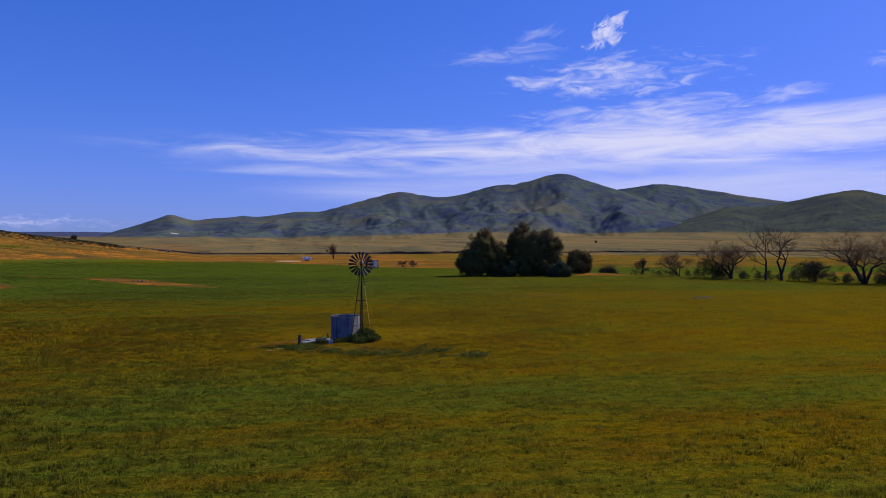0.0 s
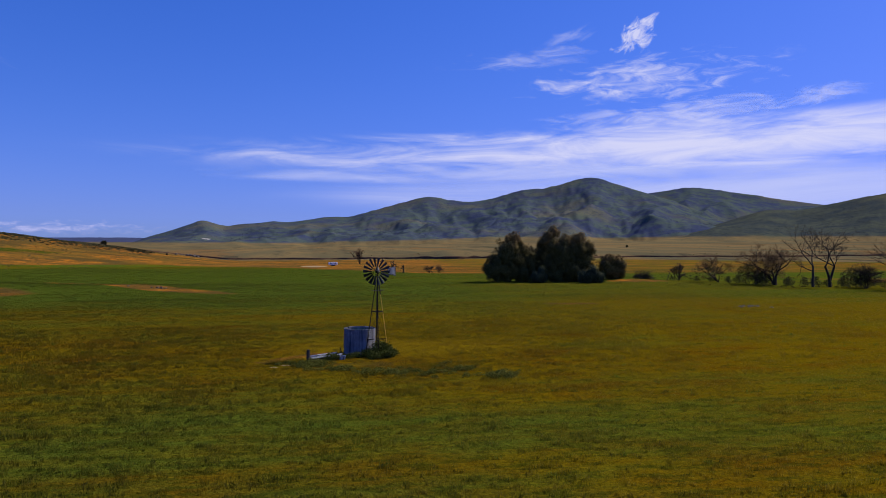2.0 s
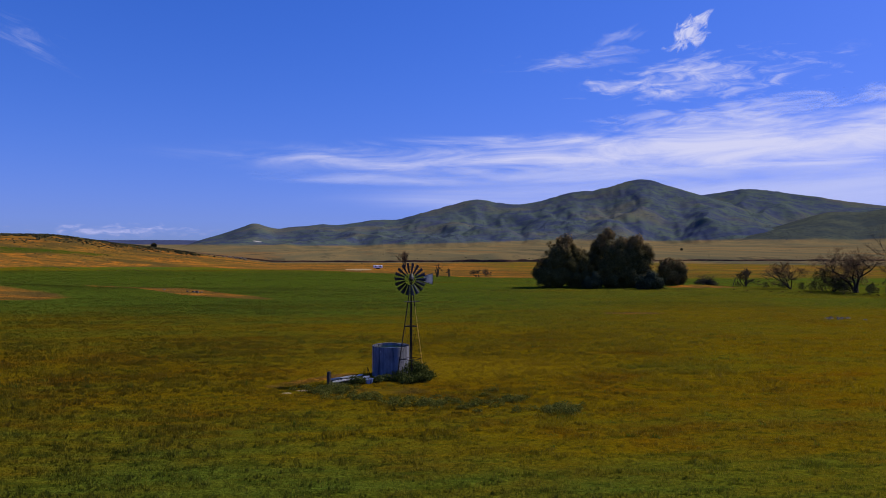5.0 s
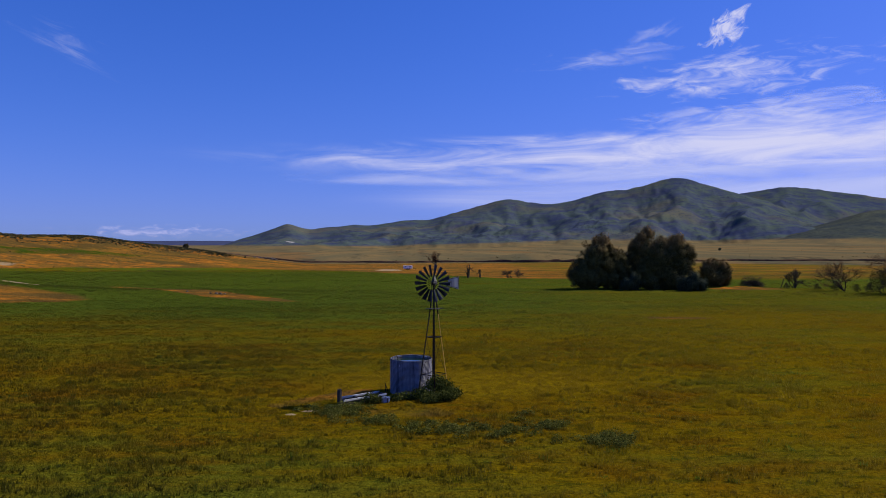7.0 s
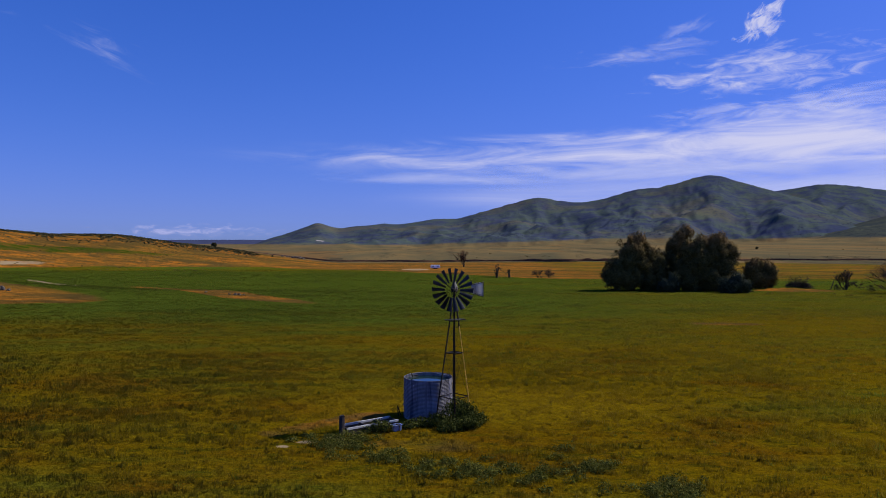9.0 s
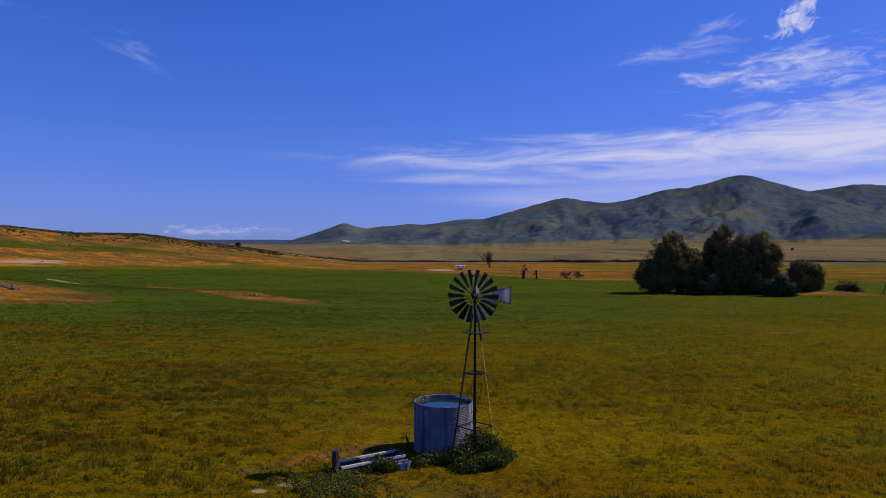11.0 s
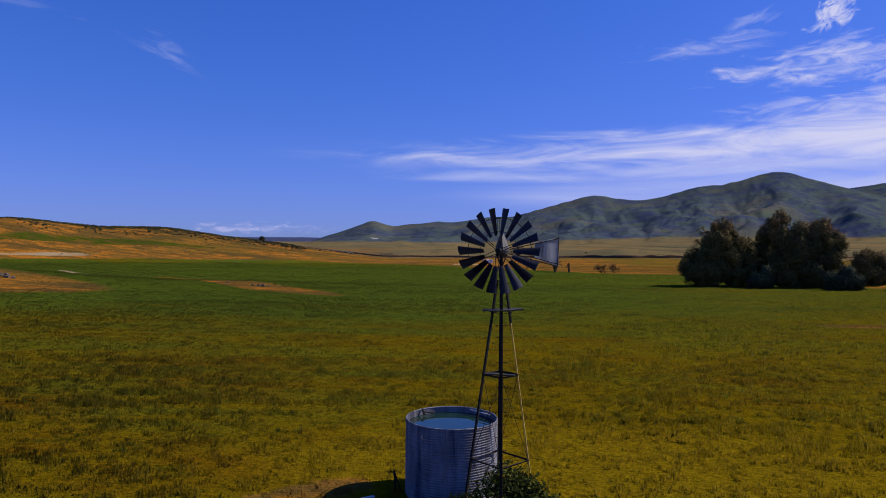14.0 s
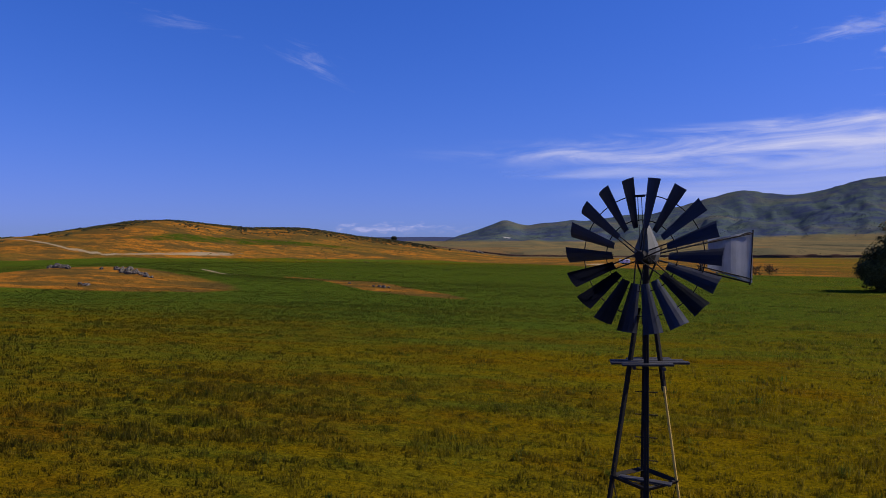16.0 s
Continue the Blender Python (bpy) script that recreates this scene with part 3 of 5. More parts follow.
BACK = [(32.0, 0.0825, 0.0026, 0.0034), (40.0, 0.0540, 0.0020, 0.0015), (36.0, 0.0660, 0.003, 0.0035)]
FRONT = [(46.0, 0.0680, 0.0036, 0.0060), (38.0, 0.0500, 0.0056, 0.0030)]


def build_hills(name, summits, near, crest, lo, hi, label, seed, level=9.6, material=None, knobs=(), step=0.14, rows=105, bushes=0):
    az, d = np.meshgrid(np.arange(lo, hi, step), np.concatenate([np.linspace(near, crest, rows), crest + np.linspace(12, 500, 8)]), indexing="ij")
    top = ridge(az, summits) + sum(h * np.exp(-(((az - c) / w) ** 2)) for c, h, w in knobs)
    p = (d - near) / (crest - near)
    bend = (fbm(d / 1100, az / 12, 2, seed) - 0.5) * 4.0
    px, py = d * np.sin(np.radians(az)) + 40 * bend, d * np.cos(np.radians(az)) + 60 * bend
    # spurs and gullies running down from the crest, bending as they go
    across = np.radians(az) * crest + 130 * (fbm(px / 500, py / 500, 3, seed + 5) - 0.5)
    spur = 1 - np.abs(2 * fbm(across / 640, d / 1500, 4, seed + 3) - 1) * 1.9
    fine = np.abs(2 * fbm(across / 120, d / 420, 4, seed + 9) - 1) * 1.7
    shape = np.clip(p, 0, 1) ** 1.45
    carve = np.sin(np.clip(p, 0, 1) * np.pi) ** 0.8
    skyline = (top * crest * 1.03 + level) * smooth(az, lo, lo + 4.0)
    base = land(d * np.sin(np.radians(az)), d * np.cos(np.radians(az)) - 30)
    z = base * (1 - np.clip(p, 0, 1)) + skyline * shape + carve * skyline * (0.29 * (spur - 0.6) + 0.055 * (fine - 0.4))
    z = z + skyline * 0.03 * (fbm(az * 1.7, d / 200, 3, seed + 14) - 0.5) * np.clip(p, 0, 1)
    z = np.where(p > 1, skyline * np.cos(np.clip(p - 1, 0, 1) * 4), z)
    z = z - 8 * (1 - smooth(p, 0, 0.06))
    x, y = d * np.sin(np.radians(az)), d * np.cos(np.radians(az)) - 30
    n, m = az.shape
    i, j = np.meshgrid(np.arange(n - 1), np.arange(m - 1), indexing="ij")
    f = np.stack([i * m + j, (i + 1) * m + j, (i + 1) * m + j + 1, i * m + j + 1], -1).reshape(-1, 4)
    foot = 1 - smooth(z - base, 1, 22)
    # a pale quarry cut low on the western end of the range
    cut = np.abs(p - 0.40 - 0.035 * (az + 8.5)) / 0.022 + (np.abs(az + 8.5) / 0.6) ** 2 + 0.8 * (fbm(az * 6, p * 60, 3, seed + 50) - 0.5)
    scar = (1 - smooth(cut, 0.6, 1.0)) * (seed == 70)
    me = mesh_np(name, np.stack([x, y, z], -1).reshape(-1, 3), f, True, foot=foot.ravel(), scar=scar.ravel())
    me.materials.append(material or M_HILL)
    tagged(new(name, me), label, "hills", kind="structure")
    if not bushes:
        return
    # round dark bushes strewn over the slopes, thickest in the hollows
    rng = np.random.default_rng(seed + 40)
    grid = np.stack([x, y, z], -1)
    i, j = rng.integers(0, n - 1, bushes), rng.integers(3, m - 9, bushes)
    u, w = rng.random((2, bushes, 1))
    spot = (grid[i, j] * (1 - u) + grid[i + 1, j] * u) * (1 - w) + (grid[i, j + 1] * (1 - u) + grid[i + 1, j + 1] * u) * w
    grove = fbm(spot[:, 0] / 90, spot[:, 1] / 160, 4, seed + 41)
    keep = rng.random(bushes) < smooth(grove - 0.25 * (spur[i, j] - 0.6), 0.36, 0.62) * (1 - foot[i, j]) ** 2
    spot = spot[keep]
    size = rng.uniform(0.7, 1.7, (len(spot), 1)) * (crest / 3400)
    turn = rng.uniform(0, 6.28, len(spot))[:, None] + np.arange(5) * 2 * np.pi / 5
    low = np.stack([np.cos(turn), np.sin(turn), np.full(turn.shape, -0.3)], -1) * size[:, None] * rng.uniform(0.8, 1.25, turn.shape)[..., None]
    mid = low * [0.8, 0.8, 0] + np.stack([0 * turn, 0 * turn, np.full(turn.shape, 0.40)], -1) * size[:, None]
    top = np.zeros((len(spot), 1, 3))
    top[:, 0, 2] = 0.62 * size[:, 0]
    v = np.concatenate([low, mid, top], 1) + spot[:, None]
    k = np.arange(5)
    side = np.concatenate([np.stack([k, (k + 1) % 5, (k + 1) % 5 + 5], -1), np.stack([k, (k + 1) % 5 + 5, k + 5], -1), np.stack([k + 5, (k + 1) % 5 + 5, 0 * k + 10], -1)])
    me = mesh_np("hill_bushes", v.reshape(-1, 3), ((np.arange(len(spot)) * 11)[:, None, None] + side[None]).reshape(-1, 3), True)
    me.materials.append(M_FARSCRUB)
    tagged(new("hill_bushes", me), "dark scrub bushes strewn over the hillside", "scrub", kind="stuff")


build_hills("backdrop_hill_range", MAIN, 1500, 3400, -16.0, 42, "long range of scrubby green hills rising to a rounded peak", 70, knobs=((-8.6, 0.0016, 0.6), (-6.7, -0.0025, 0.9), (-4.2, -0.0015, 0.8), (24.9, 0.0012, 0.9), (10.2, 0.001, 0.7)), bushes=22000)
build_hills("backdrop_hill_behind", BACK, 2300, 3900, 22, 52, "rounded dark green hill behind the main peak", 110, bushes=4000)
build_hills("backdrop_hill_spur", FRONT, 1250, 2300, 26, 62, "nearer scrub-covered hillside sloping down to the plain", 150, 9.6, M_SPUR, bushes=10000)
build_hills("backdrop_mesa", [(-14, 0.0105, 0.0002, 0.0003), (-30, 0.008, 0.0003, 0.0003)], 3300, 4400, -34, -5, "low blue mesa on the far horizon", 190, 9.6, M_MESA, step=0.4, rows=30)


# ---- sky: clouds and snowy mountains, far behind all the rest ----
def sky_sheet(name, az0, az1, el0, el1, radius, material, label, category):
    """A piece of a great sphere, with its bearing and height as its coordinates."""
    az, el = np.meshgrid(np.linspace(az0, az1, 60), np.linspace(el0, el1, 30), indexing="ij")
    a, e = np.radians(az), np.radians(el)
    v = np.stack([radius * np.cos(e) * np.sin(a), radius * np.cos(e) * np.cos(a) - 30, radius * np.sin(e)], -1).reshape(-1, 3)
    n, m = az.shape
    i, j = np.meshgrid(np.arange(n - 1), np.arange(m - 1), indexing="ij")
    f = np.stack([i * m + j, (i + 1) * m + j, (i + 1) * m + j + 1, i * m + j + 1], -1).reshape(-1, 4)
    me = mesh_np(name, v, f, True, east=az.ravel(), high=el.ravel())
    me.materials.append(material)
    tagged(new(name, me), label, category, kind="structure")


def cloud_material(name, centre, half, slope, stretch, scale, low, high, dense, colour, seed, turn=0.0, soft=0.35, edge=1.0):
    """Wisps that glow white: thick about the centre (bearing, height), thinning out over the half widths."""
    k = Nodes(name)
    k.n.remove(k.bsdf)
    east = k.math("SUBTRACT", k.attr("east"), centre[0])
    high_ = k.math("SUBTRACT", k.math("SUBTRACT", k.attr("high"), centre[1]), k.math("MULTIPLY", east, slope))
    comb = k.n.new("ShaderNodeCombineXYZ")
    k.put(comb.inputs[0], k.math("MULTIPLY", east, stretch[0])), k.put(comb.inputs[1], k.math("MULTIPLY", high_, stretch[1])), k.put(comb.inputs[2], float(seed))
    rot = k.n.new("ShaderNodeVectorRotate")
    rot.rotation_type = "Z_AXIS"
    k.put(rot.inputs["Vector"], comb.outputs[0])
    rot.inputs["Angle"].default_value = radians(turn)
    wisp = k.noise(scale, 9, rot.outputs[0], 0.62, 0.7)
    u = k.math("DIVIDE", east, half[0])
    w = k.math("DIVIDE", high_, half[1])
    far = k.math("SQRT", k.math("ADD", k.math("MULTIPLY", u, u), k.math("MULTIPLY", w, w)))
    body = k.ramp(far, 0.0, edge, 1.0, 0.0)
    alpha = k.ramp(k.math("ADD", wisp, k.math("MULTIPLY", k.math("SUBTRACT", body, 1.0), soft)), low, high)
    alpha = k.math("MULTIPLY", k.math("MULTIPLY", alpha, k.ramp(body, 0.0, 0.3)), dense)
    glow, clear, mixer = k.n.new("ShaderNodeEmission"), k.n.new("ShaderNodeBsdfTransparent"), k.n.new("ShaderNodeMixShader")
    k.put(glow.inputs[0], colour)
    k.put(mixer.inputs[0], alpha)
    k.l.new(clear.outputs[0], mixer.inputs[1]), k.l.new(glow.outputs[0], mixer.inputs[2])
    k.l.new(mixer.outputs[0], k.n["Material Output"].inputs["Surface"])
    return k.mat


WHITE, LILAC = (0.69, 0.69, 0.90), (0.54, 0.58, 0.89)
# (name, centre, half widths, slope, stretch, scale, low, high, dense, colour, seed, turn)
for name, c, h, sl, st, sc, lo, hi, de, col, seed, tn, label in (
    ("cloud_band", (38.0, 8.5), (62.0, 2.7), 0.016, (0.16, 1.10), 0.60, 0.06, 0.60, 0.90, WHITE, 3, 1, "long flat white cloud band above the hills"),
    ("cloud_wedge", (16.0, 6.35), (36.0, 1.15), 0.004, (0.15, 1.1), 0.60, 0.14, 0.66, 0.70, LILAC, 5, 0, "thin flat streak of cloud below the cloud band"),
    ("cloud_veil", (36.0, 4.6), (46.0, 2.8), 0.006, (0.08, 0.8), 0.50, 0.02, 0.66, 0.80, LILAC, 7, 0, "thin lilac veil of cloud low over the hills"),
    ("cloud_flock", (28.2, 13.8), (16.5, 3.1), 0.012, (0.42, 1.5), 0.85, 0.27, 0.76, 0.85, WHITE, 11, -10, "scattered wispy white clouds high in the sky"),
    ("cloud_plume", (27.5, 17.2), (3.0, 2.5), 0.35, (1.0, 1.3), 0.85, 0.30, 0.60, 0.85, WHITE, 15, -30, "small bright upright wisp of cloud"),
    ("cloud_streak", (18.6, 15.8), (10.5, 1.35), 0.04, (0.34, 1.7), 0.8, 0.28, 0.85, 0.6, WHITE, 19, -2, "faint white streak of cloud"),
    ("cloud_streak", (21.6, 17.2), (4.6, 1.3), 0.28, (0.45, 1.7), 0.8, 0.30, 0.88, 0.5, WHITE, 21, -14, "faint white streak of cloud"),
    ("cloud_flock", (31.0, 10.9), (15.0, 1.8), 0.035, (0.30, 1.5), 0.85, 0.24, 0.66, 0.7, WHITE, 23, -4, "scattered wispy white clouds high in the sky"),
    ("cloud_flock", (41.0, 11.5), (5.0, 1.1), 0.07, (0.40, 1.6), 0.85, 0.26, 0.80, 0.7, WHITE, 24, -4, "scattered wispy white clouds high in the sky"),
    ("cloud_flock", (48.0, 13.4), (5.0, 1.2), 0.06, (0.5, 1.5), 0.8, 0.34, 0.72, 0.6, WHITE, 25, 0, "scattered wispy white clouds high in the sky"),
    ("cloud_cirrus", (-24.5, 14.9), (6.0, 2.2), -0.35, (0.4, 1.8), 0.6, 0.32, 0.95, 0.5, WHITE, 27, 15, "faint feather of high cirrus cloud"),
    ("cloud_cirrus", (-36.0, 17.2), (8.0, 1.4), -0.06, (0.3, 1.8), 0.6, 0.34, 0.95, 0.4, WHITE, 31, 5, "faint feather of high cirrus cloud"),
):
    seen = cloud_material(name, c, h, sl, st, sc, lo, hi, de, col, seed, tn)
    sky_sheet(name, c[0] - h[0], c[0] + h[0], max(0.5, c[1] - h[1] - abs(sl) * h[0]), c[1] + h[1] + abs(sl) * h[0], 4850 - seed, seen, label, "cloud")

# the mountains are a sheet that glows by itself in the colour of haze
snow = cloud_material("glowing_snow_range", (-18.5, 1.45), (12.5, 1.1), 0.0, (0.75, 2.4), 1.1, 0.33, 0.66, 0.62, (0.55, 0.55, 0.90), 40, 0, 0.40)
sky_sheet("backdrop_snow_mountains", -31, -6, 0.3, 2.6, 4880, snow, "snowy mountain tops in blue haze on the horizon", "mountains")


# ---- the windmill ----
AXIS_Y = -0.22


def build_windmill():
    mill = thing("windmill", 0.125, AXIS_Y, 0, "old steel farm windmill with eighteen blades on a lattice tower", "windmill")
    foot, apex = 1.02, 7.45

    def leg_at(k, z):
        r = foot * (1 - z / apex)
        return Vector((r * math.cos(math.pi / 2 * k), r * math.sin(math.pi / 2 * k), z))

    # the right leg has its sunshine painted on as tan, up to its dark end
    for k, tone_, label in ((0, M_LEG_SUNLIT, "pale tan pipe leg replacing an angle iron"), (1, M_IRON, ""), (2, M_IRON, ""), (3, M_IRON, "")):
        bm = bmesh.new()
        if k == 0:
            rod(bm, leg_at(k, -0.15), leg_at(k, 5.38), 0.021, 0.019, 10)
        else:
            angle_iron(bm, leg_at(k, -0.15), leg_at(k, 6.62), 0.052, 0.009, 90 * k + 135)
        part("tower_leg", bm, tone_, mill, label)
    bm = bmesh.new()
    angle_iron(bm, leg_at(0, 5.30), leg_at(0, 6.62), 0.052, 0.009, 135)
    part("leg_stub", bm, M_IRON, mill, "old dark angle iron above the pipe leg")
    for z, w in ((1.42, 0.05), (3.86, 0.07)):
        for k in range(4):
            bm = bmesh.new()
            angle_iron(bm, leg_at(k, z), leg_at((k + 1) % 4, z), w, 0.007, 30)
            part("girt", bm, M_IRON, mill)
    # a board laid across the middle girts
    bm = bmesh.new()
    box(bm, (0.80, 0.13, 0.035), pose(0.0, -0.16, 3.92, 0, 0, -14), 0.006)
    part("plank", bm, M_PLANK, mill, "grey plank across the tower")
    for lo, hi in ((0.02, 1.42), (1.42, 3.86)):
        for k in range(4):
            for a, b in ((k, (k + 1) % 4), ((k + 1) % 4, k)):
                if lo < 1 or k % 2 == 0:
                    bm = bmesh.new()
                    rod(bm, leg_at(a, lo), leg_at(b, hi), 0.007, None, 5)
                    part("brace", bm, M_IRON, mill)
    # climbing rungs on the front leg, the pump rod
    for n in range(13):
        p = leg_at(3, 1.6 + 0.34 * n)
        bm = bmesh.new()
        rod(bm, p + Vector((-0.17, -0.01, 0)), p + Vector((0.17, -0.01, 0)), 0.008, None, 5)
        part("rung", bm, M_IRON, mill)
    bm = bmesh.new()
    rod(bm, (0, 0, 0.1), (0, 0, 7.3), 0.016)
    part("pump_rod", bm, M_IRON, mill)
    bm = bmesh.new()
    rod(bm, (0, 0, 6.35), (0, 0, 7.30), 0.06, 0.05, 12)
    part("mast_pipe", bm, M_IRON, mill)
    # wooden platform, planks on two bearers
    for n, wide in enumerate((0.78, 1.20, 1.14, 0.70)):
        bm = bmesh.new()
        box(bm, (wide, 0.13, 0.035), pose(0.02 + 0.04 * (n % 2), (n - 1.5) * 0.18, 5.76, 1.0, -1.4, 7), 0.006)
        part("platform_board", bm, M_PLANK, mill)
    for s in (-1, 1):
        bm = bmesh.new()
        box(bm, (0.05, 0.70, 0.05), pose(0.22 * s, 0, 5.715, 1.0, 0, 7), 0.006)
        part("platform_bearer", bm, M_PLANK, mill)
    # head: everything that turns into the wind
    turn = Matrix.Translation((0, 0, 7.46)) @ pose(0, 0, 0, 0, 0, -21)   # front points along -y of this
    bm = bmesh.new()
    box(bm, (0.24, 0.34, 0.22), turn @ pose(0, 0.03, -0.04), 0.03)
    rod(bm, turn @ Vector((0, -0.12, -0.02)), turn @ Vector((0, -0.26, -0.02)), 0.07, 0.06, 12)
    gear = part("gearbox", bm, M_IRON, mill, "dark cast-iron gearbox")
    bm = bmesh.new()
    sides = ((-0.19, 0.12), (-0.17, -0.08), (0.10, -0.20), (0.18, -0.06), (0.19, 0.12), (0.0, 0.26))
    rings = []
    for z, s in ((-0.10, 0.80), (0.00, 1.0), (0.10, 0.95), (0.28, 0.62), (0.44, 0.30), (0.49, 0.16)):
        rings.append([bm.verts.new(turn @ Vector((x * s, y * s, z))) for x, y in sides])
    for a, b in zip(rings, rings[1:]):
        for i in range(6):
            bm.faces.new((a[i], a[(i + 1) % 6], b[(i + 1) % 6], b[i]))
    bm.faces.new(rings[-1]), bm.faces.new(rings[0][::-1])
    part("hood", bm, M_HOOD, gear, "pointed grey sheet-metal hood")
    for s in (-1, 1):
        bm = bmesh.new()
        rod(bm, turn @ Vector((0.16 * s, 0.0, -0.10)), turn @ Vector((0.02 * s, 0.0, -0.46)), 0.016)
        part("yoke_arm", bm, M_IRON, gear)
    # furl lever, vertical brake wires in front
    for x in (-0.03, 0.03):
        bm = bmesh.new()
        rod(bm, turn @ Vector((x, -0.20, 0.10)), turn @ Vector((x, -0.34, 0.92)), 0.006, None, 5)
        part("brake_rod", bm, M_IRON, gear)
    bm = bmesh.new()
    rod(bm, turn @ Vector((-0.085, -0.34, 0.91)), turn @ Vector((0.085, -0.34, 0.91)), 0.012, None, 6)
    part("brake_rod", bm, M_IRON, gear)

    # the wheel
    face = turn @ pose(0, -0.28, -0.012)
    bm = bmesh.new()
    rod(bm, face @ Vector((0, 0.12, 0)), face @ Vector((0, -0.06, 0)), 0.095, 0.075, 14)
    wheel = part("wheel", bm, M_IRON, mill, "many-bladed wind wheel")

    def ring(radius, thick, y):
        pts = [face @ Vector((radius * math.sin(i * math.pi / 36), y, radius * math.cos(i * math.pi / 36))) for i in range(72)]
        return tube_mesh("rim", [(pts[i], pts[(i + 1) % 72], thick, thick) for i in range(72)], 5)

    part("rim", ring(0.56, 0.009, 0.03), M_IRON, wheel)
    part("rim", ring(0.95, 0.009, 0.06), M_IRON, wheel)
    for k in range(6):
        a = math.radians(60 * k + 8)
        for off, y in ((-0.045, 0.11), (0.045, -0.05)):
            bm = bmesh.new()
            c, s = math.cos(a), math.sin(a)
            rod(bm, face @ Vector((0.06 * s + off * c, y, 0.06 * c - off * s)), face @ Vector((0.97 * s + off * 0.5 * c, 0.06, 0.97 * c - off * 0.5 * s)), 0.010, None, 6)
            part("arm", bm, M_IRON, wheel)
    pieces = 5
    bm = bmesh.new()
    rows = []
    for q in range(7):
        r = 0.44 + (1.217 - 0.44) * q / 6
        width = 0.130 + (0.318 - 0.130) * q / 6
        for i in range(pieces):
            u = i / (pieces - 1) - 0.5
            x, y = u * width, 0.045 * width / 0.3 * (1 - 4 * u * u)
            p = math.radians(35)
            rows.append(Vector((x * math.cos(p) - y * math.sin(p), -x * math.sin(p) - y * math.cos(p), r)))
    vs = [bm.verts.new(v) for v in rows]
    for q in range(6):
        for i in range(pieces - 1):
            bm.faces.new((vs[q * pieces + i], vs[q * pieces + i + 1], vs[(q + 1) * pieces + i + 1], vs[(q + 1) * pieces + i]))
    bmesh.ops.solidify(bm, geom=bm.faces[:], thickness=0.004)
    blade = bm_mesh(bm, "blade", False)
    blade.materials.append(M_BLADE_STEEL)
    for k in range(18):
        ob = new("blade", blade)
        ob.parent = wheel
        ob.matrix_basis = face @ Matrix.Rotation(radians(20 * k + 10), 4, "Y")
        for r in (0.56, 0.95):
            part("bracket", box(bmesh.new(), (0.03, 0.06, 0.012), ob.matrix_basis @ pose(0, 0.025, r)), M_IRON, wheel)

    # tail, swung round to the side
    tail = Matrix.Translation((0, 0, 7.46)) @ pose(0, 0, 0, 0, 0, 90 - 62)   # along +x of this
    bm = bmesh.new()
    rod(bm, tail @ Vector((0.1, 0, 0.0)), tail @ Vector((1.96, 0.02, 0.38)), 0.014)
    rod(bm, tail @ Vector((0.1, 0, -0.06)), tail @ Vector((1.93, 0.02, -0.46)), 0.014)
    rod(bm, tail @ Vector((1.99, 0.015, 0.42)), tail @ Vector((1.94, 0.015, -0.50)), 0.014)
    boom = part("tail_boom", bm, M_IRON, mill, "dark iron tail frame")
    bm = bmesh.new()
    near, far = (1.12, 0.25, -0.23), (1.98, 0.40, -0.47)
    grid = []
    for i in range(9):
        t = i / 8
        x = near[0] + (far[0] - near[0]) * t
        up, dn = near[1] + (far[1] - near[1]) * t, near[2] + (far[2] - near[2]) * t
        grid.append([bm.verts.new(tail @ Vector((x, 0.012 * math.sin(9 * t), dn + (up - dn) * j / 4))) for j in range(5)])
    for a, b in zip(grid, grid[1:]):
        for j in range(4):
            bm.faces.new((a[j], b[j], b[j + 1], a[j + 1]))
    bmesh.ops.solidify(bm, geom=bm.faces[:], thickness=0.004)
    part("tail_vane", bm, M_VANE, boom, "grey sheet-metal tail vane")
    for z0, z1 in ((0.34, 0.36), (-0.36, -0.40)):
        bm = bmesh.new()
        rod(bm, tail @ Vector((0.95, -0.012, z0 * 0.5)), tail @ Vector((1.96, -0.012, z1)), 0.012, None, 5)
        part("vane_stiffener", bm, M_IRON, boom)
    return mill


build_windmill()


